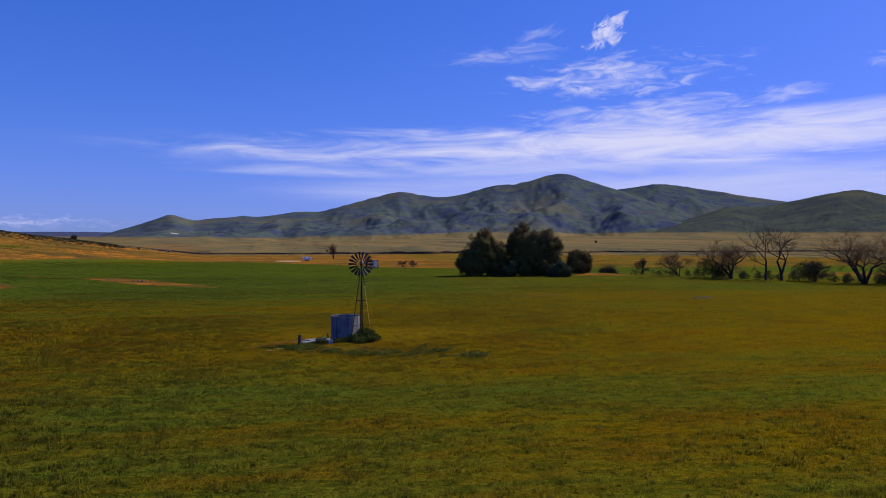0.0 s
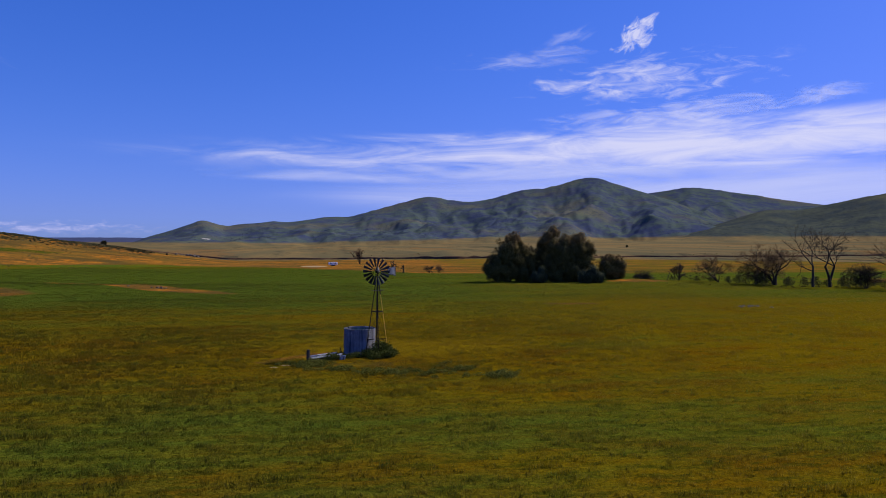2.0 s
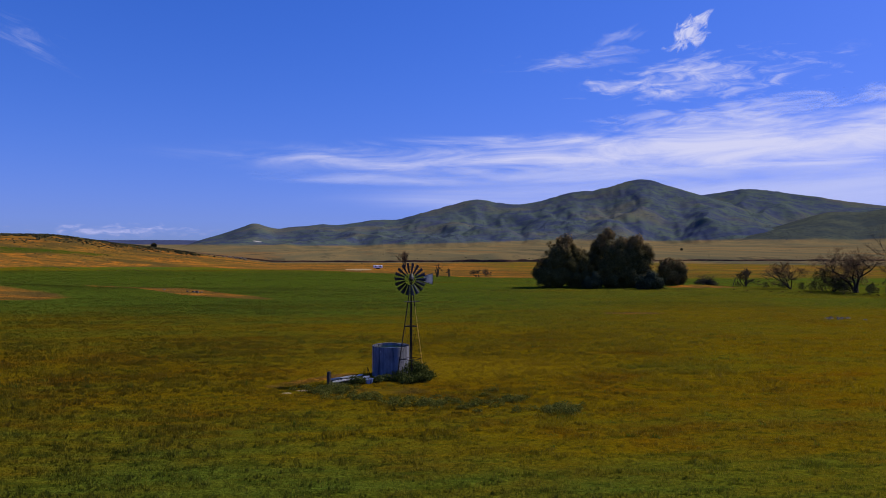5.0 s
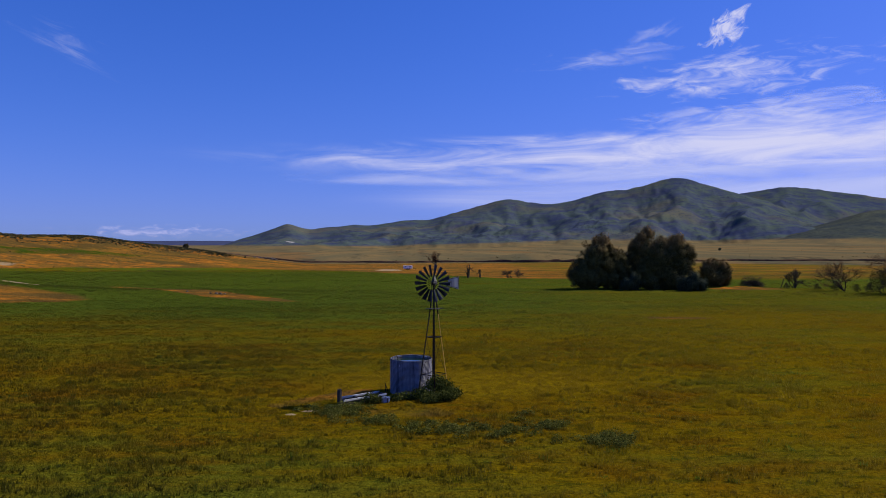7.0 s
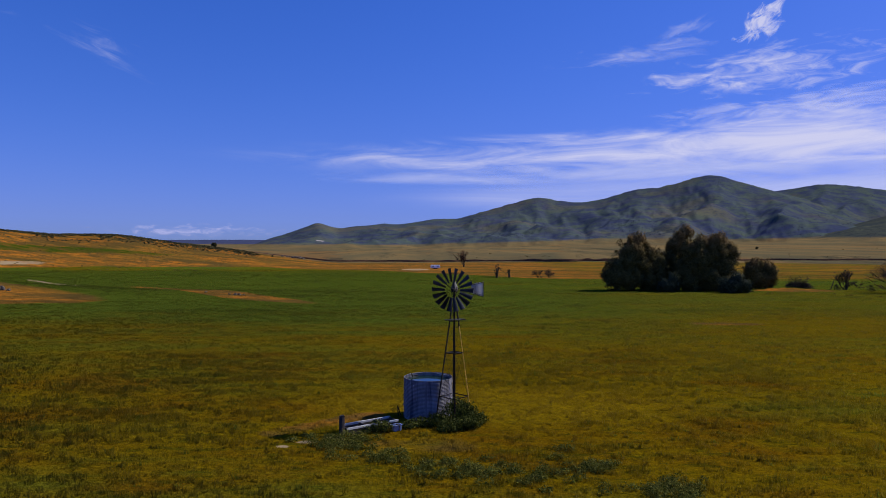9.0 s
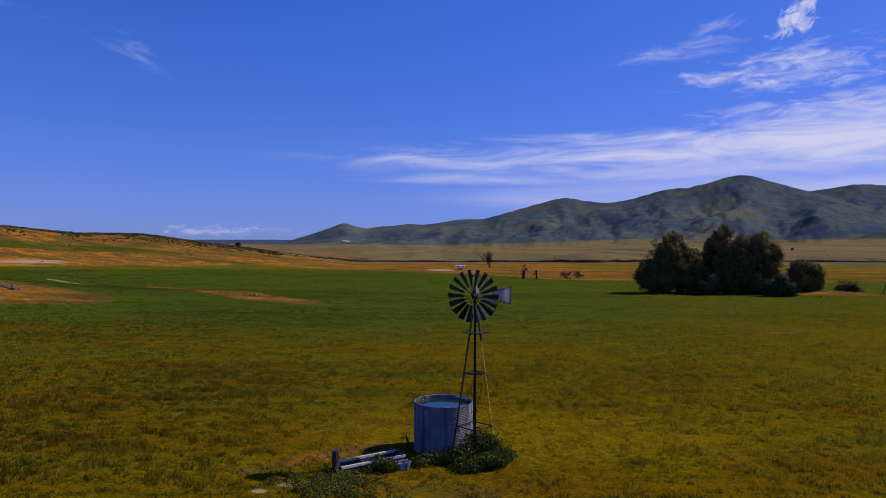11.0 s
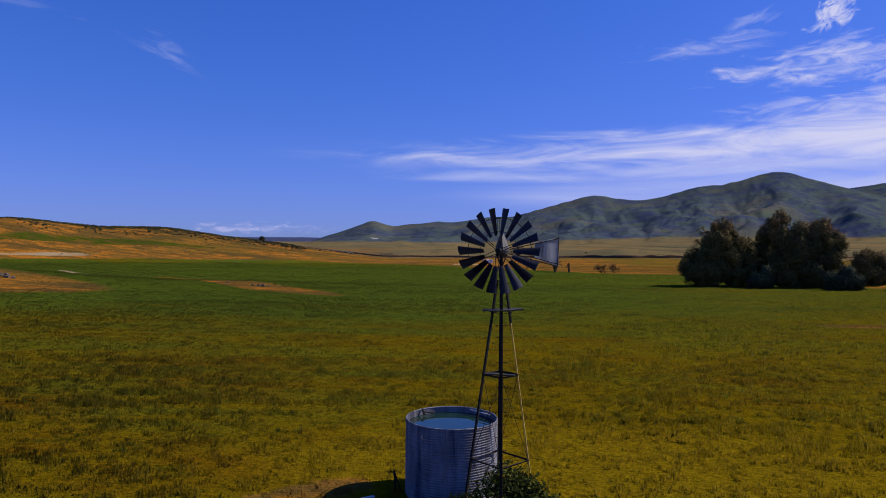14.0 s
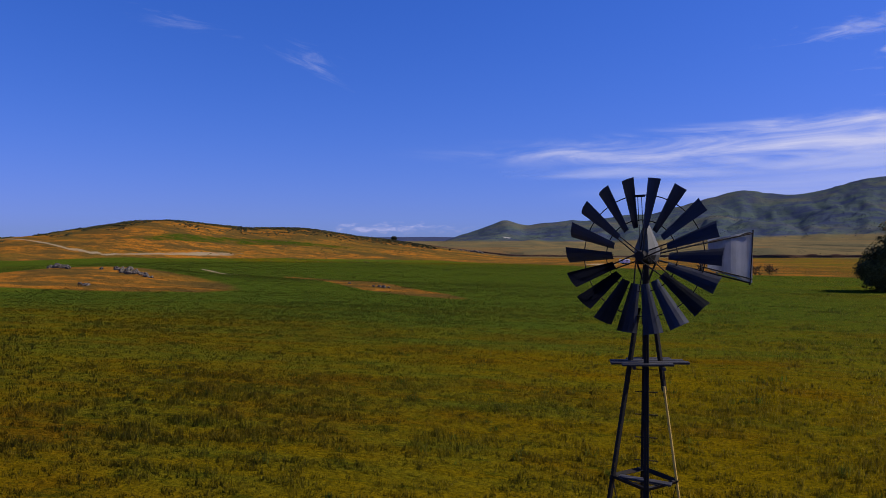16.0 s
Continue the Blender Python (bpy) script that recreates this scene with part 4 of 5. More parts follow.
# ---- the water tank ----
def build_tank():
    r, h = 1.41, 2.27
    tank = thing("water_tank", -1.31, 1.15, 0, "round corrugated galvanised water tank, open and full", "water tank", turn=0)
    turns, rows, waves = 96, 240, 30
    a = np.arange(turns) * 2 * np.pi / turns

    def shell(radius, wave, z0, z1, n):
        z = np.linspace(z0, z1, n)
        rr = radius + wave * np.sin(z * 2 * np.pi * waves / h)
        v = np.stack([rr[:, None] * np.cos(a), rr[:, None] * np.sin(a), np.repeat(z[:, None], turns, 1)], -1).reshape(-1, 3)
        i, j = np.meshgrid(np.arange(n - 1), np.arange(turns), indexing="ij")
        f = np.stack([i * turns + j, i * turns + (j + 1) % turns, (i + 1) * turns + (j + 1) % turns, (i + 1) * turns + j], -1).reshape(-1, 4)
        return v, f

    v1, f1 = shell(r, 0.010, 0, h, rows)
    v2, f2 = shell(r - 0.03, 0.0, h, 0.05, 12)
    part("wall", mesh_np("wall", np.concatenate([v1, v2]), np.concatenate([f1, f2 + len(v1)]), True), M_GALV, tank, "corrugated galvanised steel wall with stains")
    pts = [Vector(((r - 0.012) * math.cos(t), (r - 0.012) * math.sin(t), h)) for t in a]
    part("rim", tube_mesh("rim", [(pts[i], pts[(i + 1) % turns], 0.028, 0.028) for i in range(turns)], 8), M_GALV, tank)
    for k in range(3):
        t = radians(25 + 120 * k)
        part("seam", box(bmesh.new(), (0.02, 0.10, h - 0.06), Matrix.Rotation(t, 4, "Z") @ pose(r + 0.012, 0, h / 2)), M_GALV, tank)
    bm = bmesh.new()
    bmesh.ops.create_circle(bm, cap_ends=True, segments=turns, radius=r - 0.032, matrix=Matrix.Translation((0, 0, h - 0.17)))
    part("water", bm, M_WATER, tank, "still dark green water")
    bm = bmesh.new()
    bmesh.ops.create_circle(bm, cap_ends=True, segments=turns, radius=r - 0.02, matrix=Matrix.Translation((0, 0, 0.03)))
    part("bottom", bm, M_GALV, tank)
    # float valve with its lever inside the far rim, inlet pipe
    bm = bmesh.new()
    rod(bm, (-0.95, 0.85, h - 0.04), (-0.60, 0.92, h - 0.10), 0.02)
    rod(bm, (-0.98, 0.92, h + 0.02), (-0.90, 0.80, h - 0.12), 0.035)
    part("float_valve", bm, M_IRON, tank)
    bm = bmesh.new()
    rod(bm, (0.55, 1.15, h - 0.01), (1.22, 0.40, h + 0.0), 0.018)
    part("inlet_pipe", bm, M_BOARD, tank, "pale inlet pipe")
    bm = bmesh.new()
    box(bm, (0.035, 0.02, 0.12), Matrix.Rotation(radians(235), 4, "Z") @ pose(r + 0.02, 0, h - 0.30))
    box(bm, (0.06, 0.02, 0.03), Matrix.Rotation(radians(235), 4, "Z") @ pose(r + 0.04, 0, h - 0.25))
    part("bracket", bm, M_BOARD, tank, "small pale bracket")


build_tank()


# ---- trough, post and the odd things by the tank ----
def build_trough():
    length, width = 3.15, 0.86
    tr = thing("water_trough", -4.52, -1.72, 0, "long low cattle trough of bleached boards beside the tank", "trough", turn=34.0)
    for s, cut in ((-1, 0.0), (1, 0.30)):
        bm = bmesh.new()
        box(bm, (length - cut, 0.075, 0.125), pose(cut / 2, s * width / 2, 0.36, s * 4, 0, 0), 0.012)
        part("side_board", bm, M_BOARD, tr)
        # added dark board where the trough only has an open, dark gap
        bm = bmesh.new()
        box(bm, (length - cut - 0.1, 0.05, 0.29), pose(cut / 2, s * width / 2, 0.14), 0.01)
        part("gap_board", bm, M_POST, tr, "dark lower board")
    for x in (-length / 2 + 0.06, -0.4, 0.5, length / 2 - 0.06):
        bm = bmesh.new()
        box(bm, (0.07, width - 0.09, 0.16), pose(x, 0, 0.30), 0.01)
        part("cross_board", bm, M_POST, tr)
    bm = bmesh.new()
    box(bm, (length - 0.2, width - 0.08, 0.03), pose(0, 0, 0.12))
    part("bottom", bm, M_POST, tr)
    return tr


build_trough()


def build_post():
    p = thing("fence_post", -5.86, -2.80, 0, "thick dark weathered wooden post at the trough's end", "post")
    bm = bmesh.new()
    rings = []
    for i, (z, s) in enumerate(((-0.1, 1.0), (0.3, 0.98), (0.7, 1.02), (0.98, 0.96), (1.05, 0.86))):
        rings.append([bm.verts.new((0.14 * s * math.cos(t * math.pi / 4 + 0.3) * (1 + 0.06 * math.sin(3 * t + i)), 0.13 * s * math.sin(t * math.pi / 4 + 0.3), z + 0.012 * math.sin(2 * t) * (i > 3))) for t in range(8)])
    for a, b in zip(rings, rings[1:]):
        for i in range(8):
            bm.faces.new((a[i], a[(i + 1) % 8], b[(i + 1) % 8], b[i]))
    bm.faces.new(rings[-1])
    part("shaft", bm, M_POST, p)
    bm = bmesh.new()
    rod(bm, (0.10, -0.05, 0.93), (0.155, -0.07, 1.02), 0.012, None, 6)
    part("bolt", bm, M_IRON, p)


build_post()


def build_odds():
    bent = thing("bent_iron", -3.06, 1.10, 0, "bent rusty angle-iron stake in the ground", "stake")
    bm = bmesh.new()
    angle_iron(bm, (0, 0, -0.05), (-0.04, 0, 0.62), 0.06, 0.01, 40)
    part("upright", bm, M_IRON, bent)
    bm = bmesh.new()
    angle_iron(bm, (-0.04, 0, 0.58), (0.18, -0.05, 0.0), 0.05, 0.01, 10)
    part("strut", bm, M_IRON, bent)
    tub = thing("plastic_tub", -3.05, -1.95, 0, "pale blue plastic tub lying by the trough", "tub", turn=28)
    bm = bmesh.new()
    rings = []
    for z, w, d in ((0.0, 0.46, 0.30), (0.30, 0.56, 0.38), (0.33, 0.60, 0.42), (0.33, 0.52, 0.34), (0.04, 0.43, 0.27)):
        rings.append([bm.verts.new((sx * (w / 2 - o), sy * (d / 2 - o2), z)) for sx, sy, o, o2 in ((1, 1, 0.05, 0), (1, 1, 0, 0.05), (1, -1, 0, 0.05), (1, -1, 0.05, 0), (-1, -1, 0.05, 0), (-1, -1, 0, 0.05), (-1, 1, 0, 0.05), (-1, 1, 0.05, 0))])
    for a, b in zip(rings, rings[1:]):
        for i in range(8):
            bm.faces.new((a[i], a[(i + 1) % 8], b[(i + 1) % 8], b[i]))
    bm.faces.new(rings[0][::-1]), bm.faces.new(rings[-1])
    part("shell", bm, M_BLUE, tub)
    bm = bmesh.new()
    box(bm, (0.05, 0.44, 0.31), pose(0.08, 0, 0.17))
    part("strap", bm, M_POST, tub, "dark strap")


build_odds()


# ---- leafy growth ----
def leafy(name, lobes, per, size, material, where, label, category, seed, group="", droop=0.3, stems=9):
    """A bush: stems at its base and many leaves in overlapping lobes."""
    rng = np.random.default_rng(seed)
    z = float(land(where[0], where[1]))
    ob = thing(name, where[0], where[1], z, label, category, group)
    segs = []
    for c, r in lobes:
        for _ in range(max(2, stems // len(lobes))):
            tip = np.array(c) + rng.normal(size=3) * np.array(r) * 0.45
            base = np.array([c[0] * 0.5 + rng.normal() * 0.1, c[1] * 0.5 + rng.normal() * 0.1, -0.1])
            bend = (base + tip) / 2 + rng.normal(size=3) * 0.1 * r[0]
            w = 0.018 * max(1.0, r[2])
            segs += [(base, bend, w, w * 0.7), (bend, tip, w * 0.7, w * 0.3)]
    tagged(part("stems", tube_mesh("stems", segs, 5), M_BARK, ob), kind="stuff")
    v, n = zip(*(lobe_points(rng, int(per * (r[0] * r[1] * r[2]) ** 0.67), c, r, 0.35) for c, r in lobes))
    v, n = np.concatenate(v), np.concatenate(n)
    keep = v[:, 2] > 0.02
    q, f = leaf_quads(rng, v[keep], size, n[keep], droop)
    part("foliage", mesh_np("foliage", q, f), material, ob)
    return ob


leafy("climbing_bush", [((0.25, -0.45, 0.45), (1.25, 0.80, 0.78)), ((-0.3, -1.9, 0.2), (0.8, 0.5, 0.32)), ((0.9, -1.3, 0.3), (0.8, 0.6, 0.45)), ((0.25, -0.20, 0.95), (0.75, 0.55, 0.52)), ((0.75, -0.35, 0.75), (0.7, 0.55, 0.5)), ((0.95, -0.55, 0.40), (0.75, 0.7, 0.50)), ((-0.85, -0.80, 0.30), (0.75, 0.60, 0.45)),
                        ((-1.75, -0.75, 0.20), (0.80, 0.50, 0.34)), ((-2.45, -1.25, 0.16), (0.60, 0.42, 0.30)), ((0.0, -1.35, 0.25), (1.1, 0.65, 0.42)), ((1.45, -0.45, 0.30), (0.55, 0.6, 0.42)), ((0.6, -1.5, 0.28), (0.9, 0.6, 0.42))], 2100, 0.080, M_IVY, (0.05, -0.25), "dense dark green bush growing round the tower's foot", "bush", 5, stems=30)
leafy("trough_bush", [((0, 0, 0.30), (0.62, 0.50, 0.42)), ((0.45, -0.15, 0.28), (0.45, 0.4, 0.36)), ((-0.65, -0.25, 0.16), (0.65, 0.4, 0.25))], 2000, 0.070, M_IVY, (-4.05, -2.15), "leafy green weeds grown over the trough's side", "bush", 6, stems=12)


def weeds():
    """Low nettle-like growth in a broken band round the tank."""
    rng = np.random.default_rng(12)
    spots = []
    line = [(-7.6, -3.8), (-6.2, -4.2), (-4.4, -5.8), (-1.7, -7.8), (0.3, -8.8), (2.4, -8.4), (3.6, -10.0), (5.9, -8.6), (8.0, -10.9), (9.9, -10.5)]
    for a, b in zip(line, line[1:]):
        steps = max(2, int(math.dist(a, b) * 5.5))
        for s in range(steps):
            t = s / steps
            x, y = a[0] + (b[0] - a[0]) * t + rng.normal() * 0.6, a[1] + (b[1] - a[1]) * t + rng.normal() * 0.75
            if math.dist((x, y), (6.9, -9.8)) > 1.0:
                spots.append((x, y, rng.uniform(0.2, 0.55), rng.uniform(0.05, 0.19)))
    for x, y, spread, n in ((8.2, -11.2, 0.55, 12), (8.5, -12.3, 0.4, 5), (5.8, -8.4, 0.35, 5), (-6.3, -4.2, 0.8, 12), (-4.9, -3.4, 0.6, 8), (4.6, -6.3, 0.9, 3), (0.8, -9.6, 0.9, 8)):
        for _ in range(n):
            spots.append((x + rng.normal() * spread, y + rng.normal() * spread * 0.7, rng.uniform(0.25, 0.55), rng.uniform(0.10, 0.28)))
    pts, nor = [], []
    for x, y, wide, high in spots:
        # each plant a low mound of leaves
        r = 0.16 + 0.62 * wide
        p, d = lobe_points(rng, int(700 * r), (x, y, float(land(x, y)) + 0.02), (r * 1.15, r * 0.9, 0.14 + 1.3 * high), 0.45)
        up = p[:, 2] > land(x, y) + 0.01
        pts.append(p[up]), nor.append(d[up] + [0, 0, 0.25])
    p, d = np.concatenate(pts), np.concatenate(nor)
    q, f = leaf_quads(rng, p, 0.050, d / np.linalg.norm(d, axis=1)[:, None], -0.3, 1.9)
    me = mesh_np("weeds", q, f)
    me.materials.append(M_WEED)
    tagged(new("weeds", me), "low green weeds in a broken band round the tank", "weeds", kind="stuff")


weeds()


# ---- trees ----
def grow(rng, start, direction, length, radius, depth, out, spread=0.55, up=0.10, wild=0.35, kids=(2, 3), shrink=0.74, tips=None):
    """Branches from a start point; out takes (level, a, b, ra, rb)."""
    p, d, r = np.array(start, float), np.array(direction, float), radius
    steps = 4 if depth > 1 else 2
    for s in range(steps):
        d = d + rng.normal(size=3) * wild * 0.4
        d[2] += up
        d /= np.linalg.norm(d)
        q, r2 = p + d * length / steps, r * 0.90
        out.append((depth, p.copy(), q.copy(), r, r2))
        if depth > 0 and s >= 1 and rng.random() < 0.35:
            side = d + rng.normal(size=3) * spread * 1.5
            grow(rng, q, side / np.linalg.norm(side), length * shrink * 0.7, r2 * 0.5, depth - 1, out, spread, up, wild, kids, shrink, tips)
        p, r = q, r2
    if depth > 0:
        for _ in range(rng.integers(kids[0], kids[1] + 1)):
            side = d + rng.normal(size=3) * spread
            grow(rng, p, side / np.linalg.norm(side), length * shrink * rng.uniform(0.75, 1.15), r * 0.68, depth - 1, out, spread, up, wild, kids, shrink, tips)
    elif tips is not None:
        tips.append(p)


def bare_tree(x, y, height, stems, lean, seed, label, depth=5, twig=M_TWIG, spread=0.5, name="bare_tree", category="tree", haze=0.0, radius=None, up=0.08, wide=1.0):
    """A leafless tree: trunks, limbs and a haze of twigs."""
    rng = np.random.default_rng(seed)
    ob = thing(name, x, y, float(land(x, y)) - 0.05, label, category)
    every = []
    for s in range(stems):
        out = []
        a = rng.uniform(0, 6.28)
        d = np.array([math.cos(a) * 0.30 * (stems > 1) + lean[0], math.sin(a) * 0.3 * (stems > 1) + lean[1], 1.0])
        grow(rng, (0.15 * math.cos(a) * (stems > 1), 0.15 * math.sin(a) * (stems > 1), 0), d / np.linalg.norm(d), height * 0.34, (radius or height * 0.028), depth, out, spread, up)
        every.append(out)
    top = max(seg[2][2] for out in every for seg in out)
    k = height / top
    scale = np.array([k * wide, k * wide, k])
    twigs = []
    for out in every:
        trunk = [(a * scale, b * scale, ra, rb) for lv, a, b, ra, rb in out if lv >= depth - 1]
        limbs = [(a * scale, b * scale, max(ra, 0.03), max(rb, 0.03)) for lv, a, b, ra, rb in out if depth - 3 <= lv < depth - 1]
        twigs += [(a * scale, b * scale, max(ra, 0.016), max(rb, 0.012)) for lv, a, b, ra, rb in out if lv < depth - 3 or lv < 2]
        part("trunk", tube_mesh("trunk", [(a, b, ra * 1.15, rb * 1.15) for a, b, ra, rb in trunk + limbs], 6), M_BARK, ob)
    if haze:
        extra = []
        for a, b, ra, rb in twigs:
            for _ in range(int(haze)):
                d = (b - a) / (np.linalg.norm(b - a) + 1e-6) + rng.normal(size=3) * 0.6
                p = a + (b - a) * rng.random()
                extra.append((p, p + d * rng.uniform(0.3, 0.8), 0.014, 0.008))
        twigs += extra
    tagged(part("twig_crown", tube_mesh("twig_crown", twigs, 3), twig, ob, "fine leafless twigs"), kind="stuff")
    return ob


def leaf_tree(x, y, lobes, seed, label, material=M_WILLOW, per=250, size=0.20, trunk=0.45, name="willow_tree", open_top=()):
    """A broad tree: trunk and limbs that reach into the lobes of its crown."""
    rng = np.random.default_rng(seed)
    ob = thing(name, x, y, float(land(x, y)) - 0.05, label, "tree")
    low = min(c[2] - r[2] for c, r in lobes)
    fork = np.array([0, 0, max(1.2, low + 1.0)])
    part("trunk", tube_mesh("trunk", [(np.zeros(3), fork * 0.5 + [0.1, 0, 0], trunk, trunk * 0.85), (fork * 0.5 + [0.1, 0, 0], fork, trunk * 0.85, trunk * 0.75)], 10), M_BARK, ob)
    pts, nor, tip = [], [], []
    high = max(c[2] + r[2] for c, r in lobes)
    for n, (c, r) in enumerate(lobes):
        c, r = np.array(c, float), np.array(r, float)
        mid = (fork + c) / 2 + rng.normal(size=3) * 0.4
        segs = [(fork, mid, trunk * 0.5, trunk * 0.36), (mid, c, trunk * 0.36, trunk * 0.2)]
        for _ in range(10):
            e = c + rng.normal(size=3) * r * 0.5
            segs.append((c, e, trunk * 0.14, 0.03))
        part("limb", tube_mesh("limb", segs, 6), M_BARK, ob)
        # small clumps over the lobe, leaves in each
        area = (r[0] * r[1] * r[2]) ** 0.67
        thin = 0.45 if n in open_top else 1.0
        count = int(9 * area * thin) + 6
        cc, cd = lobe_points(rng, count, c, r, 0.62)
        for p, d in zip(cc, cd):
            s = rng.uniform(0.55, 1.25)
            q, e = lobe_points(rng, int(per * 0.5 * s), p, (s, s, s * 1.15), 0.5)
            pts.append(q), nor.append(e * 0.6 + d * 0.7)
        inner, e = lobe_points(rng, int(per * area * 0.5 * thin), c, r * 0.8, 0.2)
        pts.append(inner), nor.append(e)
    p, d = np.concatenate(pts), np.concatenate(nor)
    keep = p[:, 2] > 0.1
    p, d = p[keep], d[keep]
    q, f = leaf_quads(rng, p, size, d, 0.9, 2.0, 0.4)
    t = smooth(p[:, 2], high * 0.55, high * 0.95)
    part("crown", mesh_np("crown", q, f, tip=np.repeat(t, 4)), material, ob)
    return ob


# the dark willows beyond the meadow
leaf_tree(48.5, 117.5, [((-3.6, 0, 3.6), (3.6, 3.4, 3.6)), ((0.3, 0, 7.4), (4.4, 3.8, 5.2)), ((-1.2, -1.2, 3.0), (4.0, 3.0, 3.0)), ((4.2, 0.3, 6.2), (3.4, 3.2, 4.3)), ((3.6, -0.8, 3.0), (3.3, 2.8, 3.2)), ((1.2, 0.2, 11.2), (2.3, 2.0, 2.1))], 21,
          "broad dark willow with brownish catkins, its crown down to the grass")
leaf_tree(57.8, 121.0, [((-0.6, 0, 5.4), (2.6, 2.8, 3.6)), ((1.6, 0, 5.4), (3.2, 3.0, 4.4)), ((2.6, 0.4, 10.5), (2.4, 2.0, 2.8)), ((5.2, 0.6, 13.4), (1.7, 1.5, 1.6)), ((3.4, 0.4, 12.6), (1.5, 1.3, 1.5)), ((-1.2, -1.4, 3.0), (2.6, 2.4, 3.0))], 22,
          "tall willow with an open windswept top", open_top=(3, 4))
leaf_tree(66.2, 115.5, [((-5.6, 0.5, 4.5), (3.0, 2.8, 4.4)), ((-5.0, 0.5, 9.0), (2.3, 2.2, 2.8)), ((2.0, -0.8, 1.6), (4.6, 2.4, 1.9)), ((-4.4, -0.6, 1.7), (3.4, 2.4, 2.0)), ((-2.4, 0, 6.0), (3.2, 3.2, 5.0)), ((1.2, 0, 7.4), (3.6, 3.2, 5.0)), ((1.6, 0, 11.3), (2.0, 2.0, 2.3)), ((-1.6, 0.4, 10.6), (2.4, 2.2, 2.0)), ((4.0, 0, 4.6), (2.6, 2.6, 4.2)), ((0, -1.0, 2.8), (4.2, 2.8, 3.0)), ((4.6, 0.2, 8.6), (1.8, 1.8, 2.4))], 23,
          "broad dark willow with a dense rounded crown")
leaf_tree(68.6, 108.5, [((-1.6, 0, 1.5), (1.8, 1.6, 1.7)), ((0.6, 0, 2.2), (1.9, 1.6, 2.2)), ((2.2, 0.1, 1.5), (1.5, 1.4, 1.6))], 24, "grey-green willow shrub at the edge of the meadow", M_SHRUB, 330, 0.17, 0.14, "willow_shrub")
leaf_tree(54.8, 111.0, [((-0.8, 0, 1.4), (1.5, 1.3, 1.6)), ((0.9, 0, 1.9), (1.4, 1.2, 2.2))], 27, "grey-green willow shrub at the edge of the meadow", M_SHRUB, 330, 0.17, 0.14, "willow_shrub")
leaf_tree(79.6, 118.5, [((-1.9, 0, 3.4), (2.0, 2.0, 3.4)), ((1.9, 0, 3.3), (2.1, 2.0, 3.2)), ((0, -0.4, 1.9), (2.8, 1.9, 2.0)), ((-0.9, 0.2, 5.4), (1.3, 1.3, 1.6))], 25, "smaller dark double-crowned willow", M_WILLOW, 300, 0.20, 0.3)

# bare trees and brush along the creek
bare_tree(88.5, 119, 2.8, 6, (0.35, 0), 31, "low tangle of dead willow branches", 4, M_TWIG_DARK, 0.8, "brush_pile", "brush", 1, 0.08, -0.05, 1.5)
bare_tree(100.5, 118.5, 5.4, 6, (0, 0), 32, "small many-stemmed leafless tree", 4, M_TWIG_DARK, 0.5, haze=0, radius=0.13, wide=1.1)
bare_tree(106.0, 107.0, 8.0, 5, (-0.2, 0), 33, "arching leafless willow with thin pale twigs", 5, M_TWIG, 0.6, haze=0, radius=0.13, wide=1.4)
bare_tree(112.8, 93.0, 11.0, 4, (0.1, 0), 34, "spreading leafless tree with brown twigs", 5, M_TWIG, 0.6, haze=1, radius=0.30, wide=1.7)
bare_tree(116.8, 84.5, 16.0, 1, (-0.1, 0), 35, "tall leafless tree, its trunk bare below", 5, M_TWIG_DARK, 0.50, haze=0, radius=0.32, wide=1.05)
bare_tree(120.5, 83.0, 15.0, 2, (0.12, 0), 45, "tall forked leafless tree with spreading boughs", 5, M_TWIG_DARK, 0.55, haze=0, radius=0.32, wide=1.2)
bare_tree(125.5, 77.5, 6.4, 8, (0, 0), 36, "dense dark leafless thicket", 4, M_TWIG_DARK, 0.6, haze=0, radius=0.10, wide=1.5)
bare_tree(131.0, 67.5, 14.2, 4, (-0.12, 0), 37, "broad leafless tree with an orange-brown haze of twigs", 5, M_TWIG, 0.62, haze=1, radius=0.38, wide=1.5)
bare_tree(141.5, 62.0, 13.0, 4, (0.1, 0), 38, "broad leafless tree with an orange-brown haze of twigs", 5, M_TWIG, 0.62, haze=1, radius=0.36, wide=1.5)
bare_tree(21.0, 296.0, 9.4, 6, (0, 0), 39, "lone slender leafless tree across the meadow", 5, M_TWIG, 0.28, haze=0, radius=0.12)
bare_tree(24.0, 182.0, 4.8, 2, (0.1, 0), 40, "dead forked stump of a tree", 3, M_TWIG_DARK, 0.5, "dead_stump", "stump", 0, 0.34)
bare_tree(28.2, 182.5, 3.0, 1, (0.25, 0), 41, "leaning dead tree stump", 2, M_TWIG_DARK, 0.5, "dead_stump", "stump", 0, 0.36)
bare_tree(38.0, 183.0, 3.0, 5, (0.1, 0), 42, "small dark leafless bush across the meadow", 4, M_TWIG_DARK, 0.7, "bare_bush", "bush", 0, 0.05, wide=1.4)
bare_tree(42.0, 184.0, 3.4, 4, (-0.2, 0), 43, "small brown leafless bush across the meadow", 4, M_TWIG, 0.7, "bare_bush", "bush", 0, 0.05, wide=1.4)
bare_tree(110.0, 97.0, 5.0, 7, (0, 0), 44, "dense dark leafless thicket", 4, M_TWIG_DARK, 0.7, haze=0, radius=0.09, wide=1.4)
bare_tree(137.0, 66.0, 5.0, 7, (0, 0), 46, "dense dark leafless thicket", 4, M_TWIG_DARK, 0.7, haze=0, radius=0.09, wide=1.4)
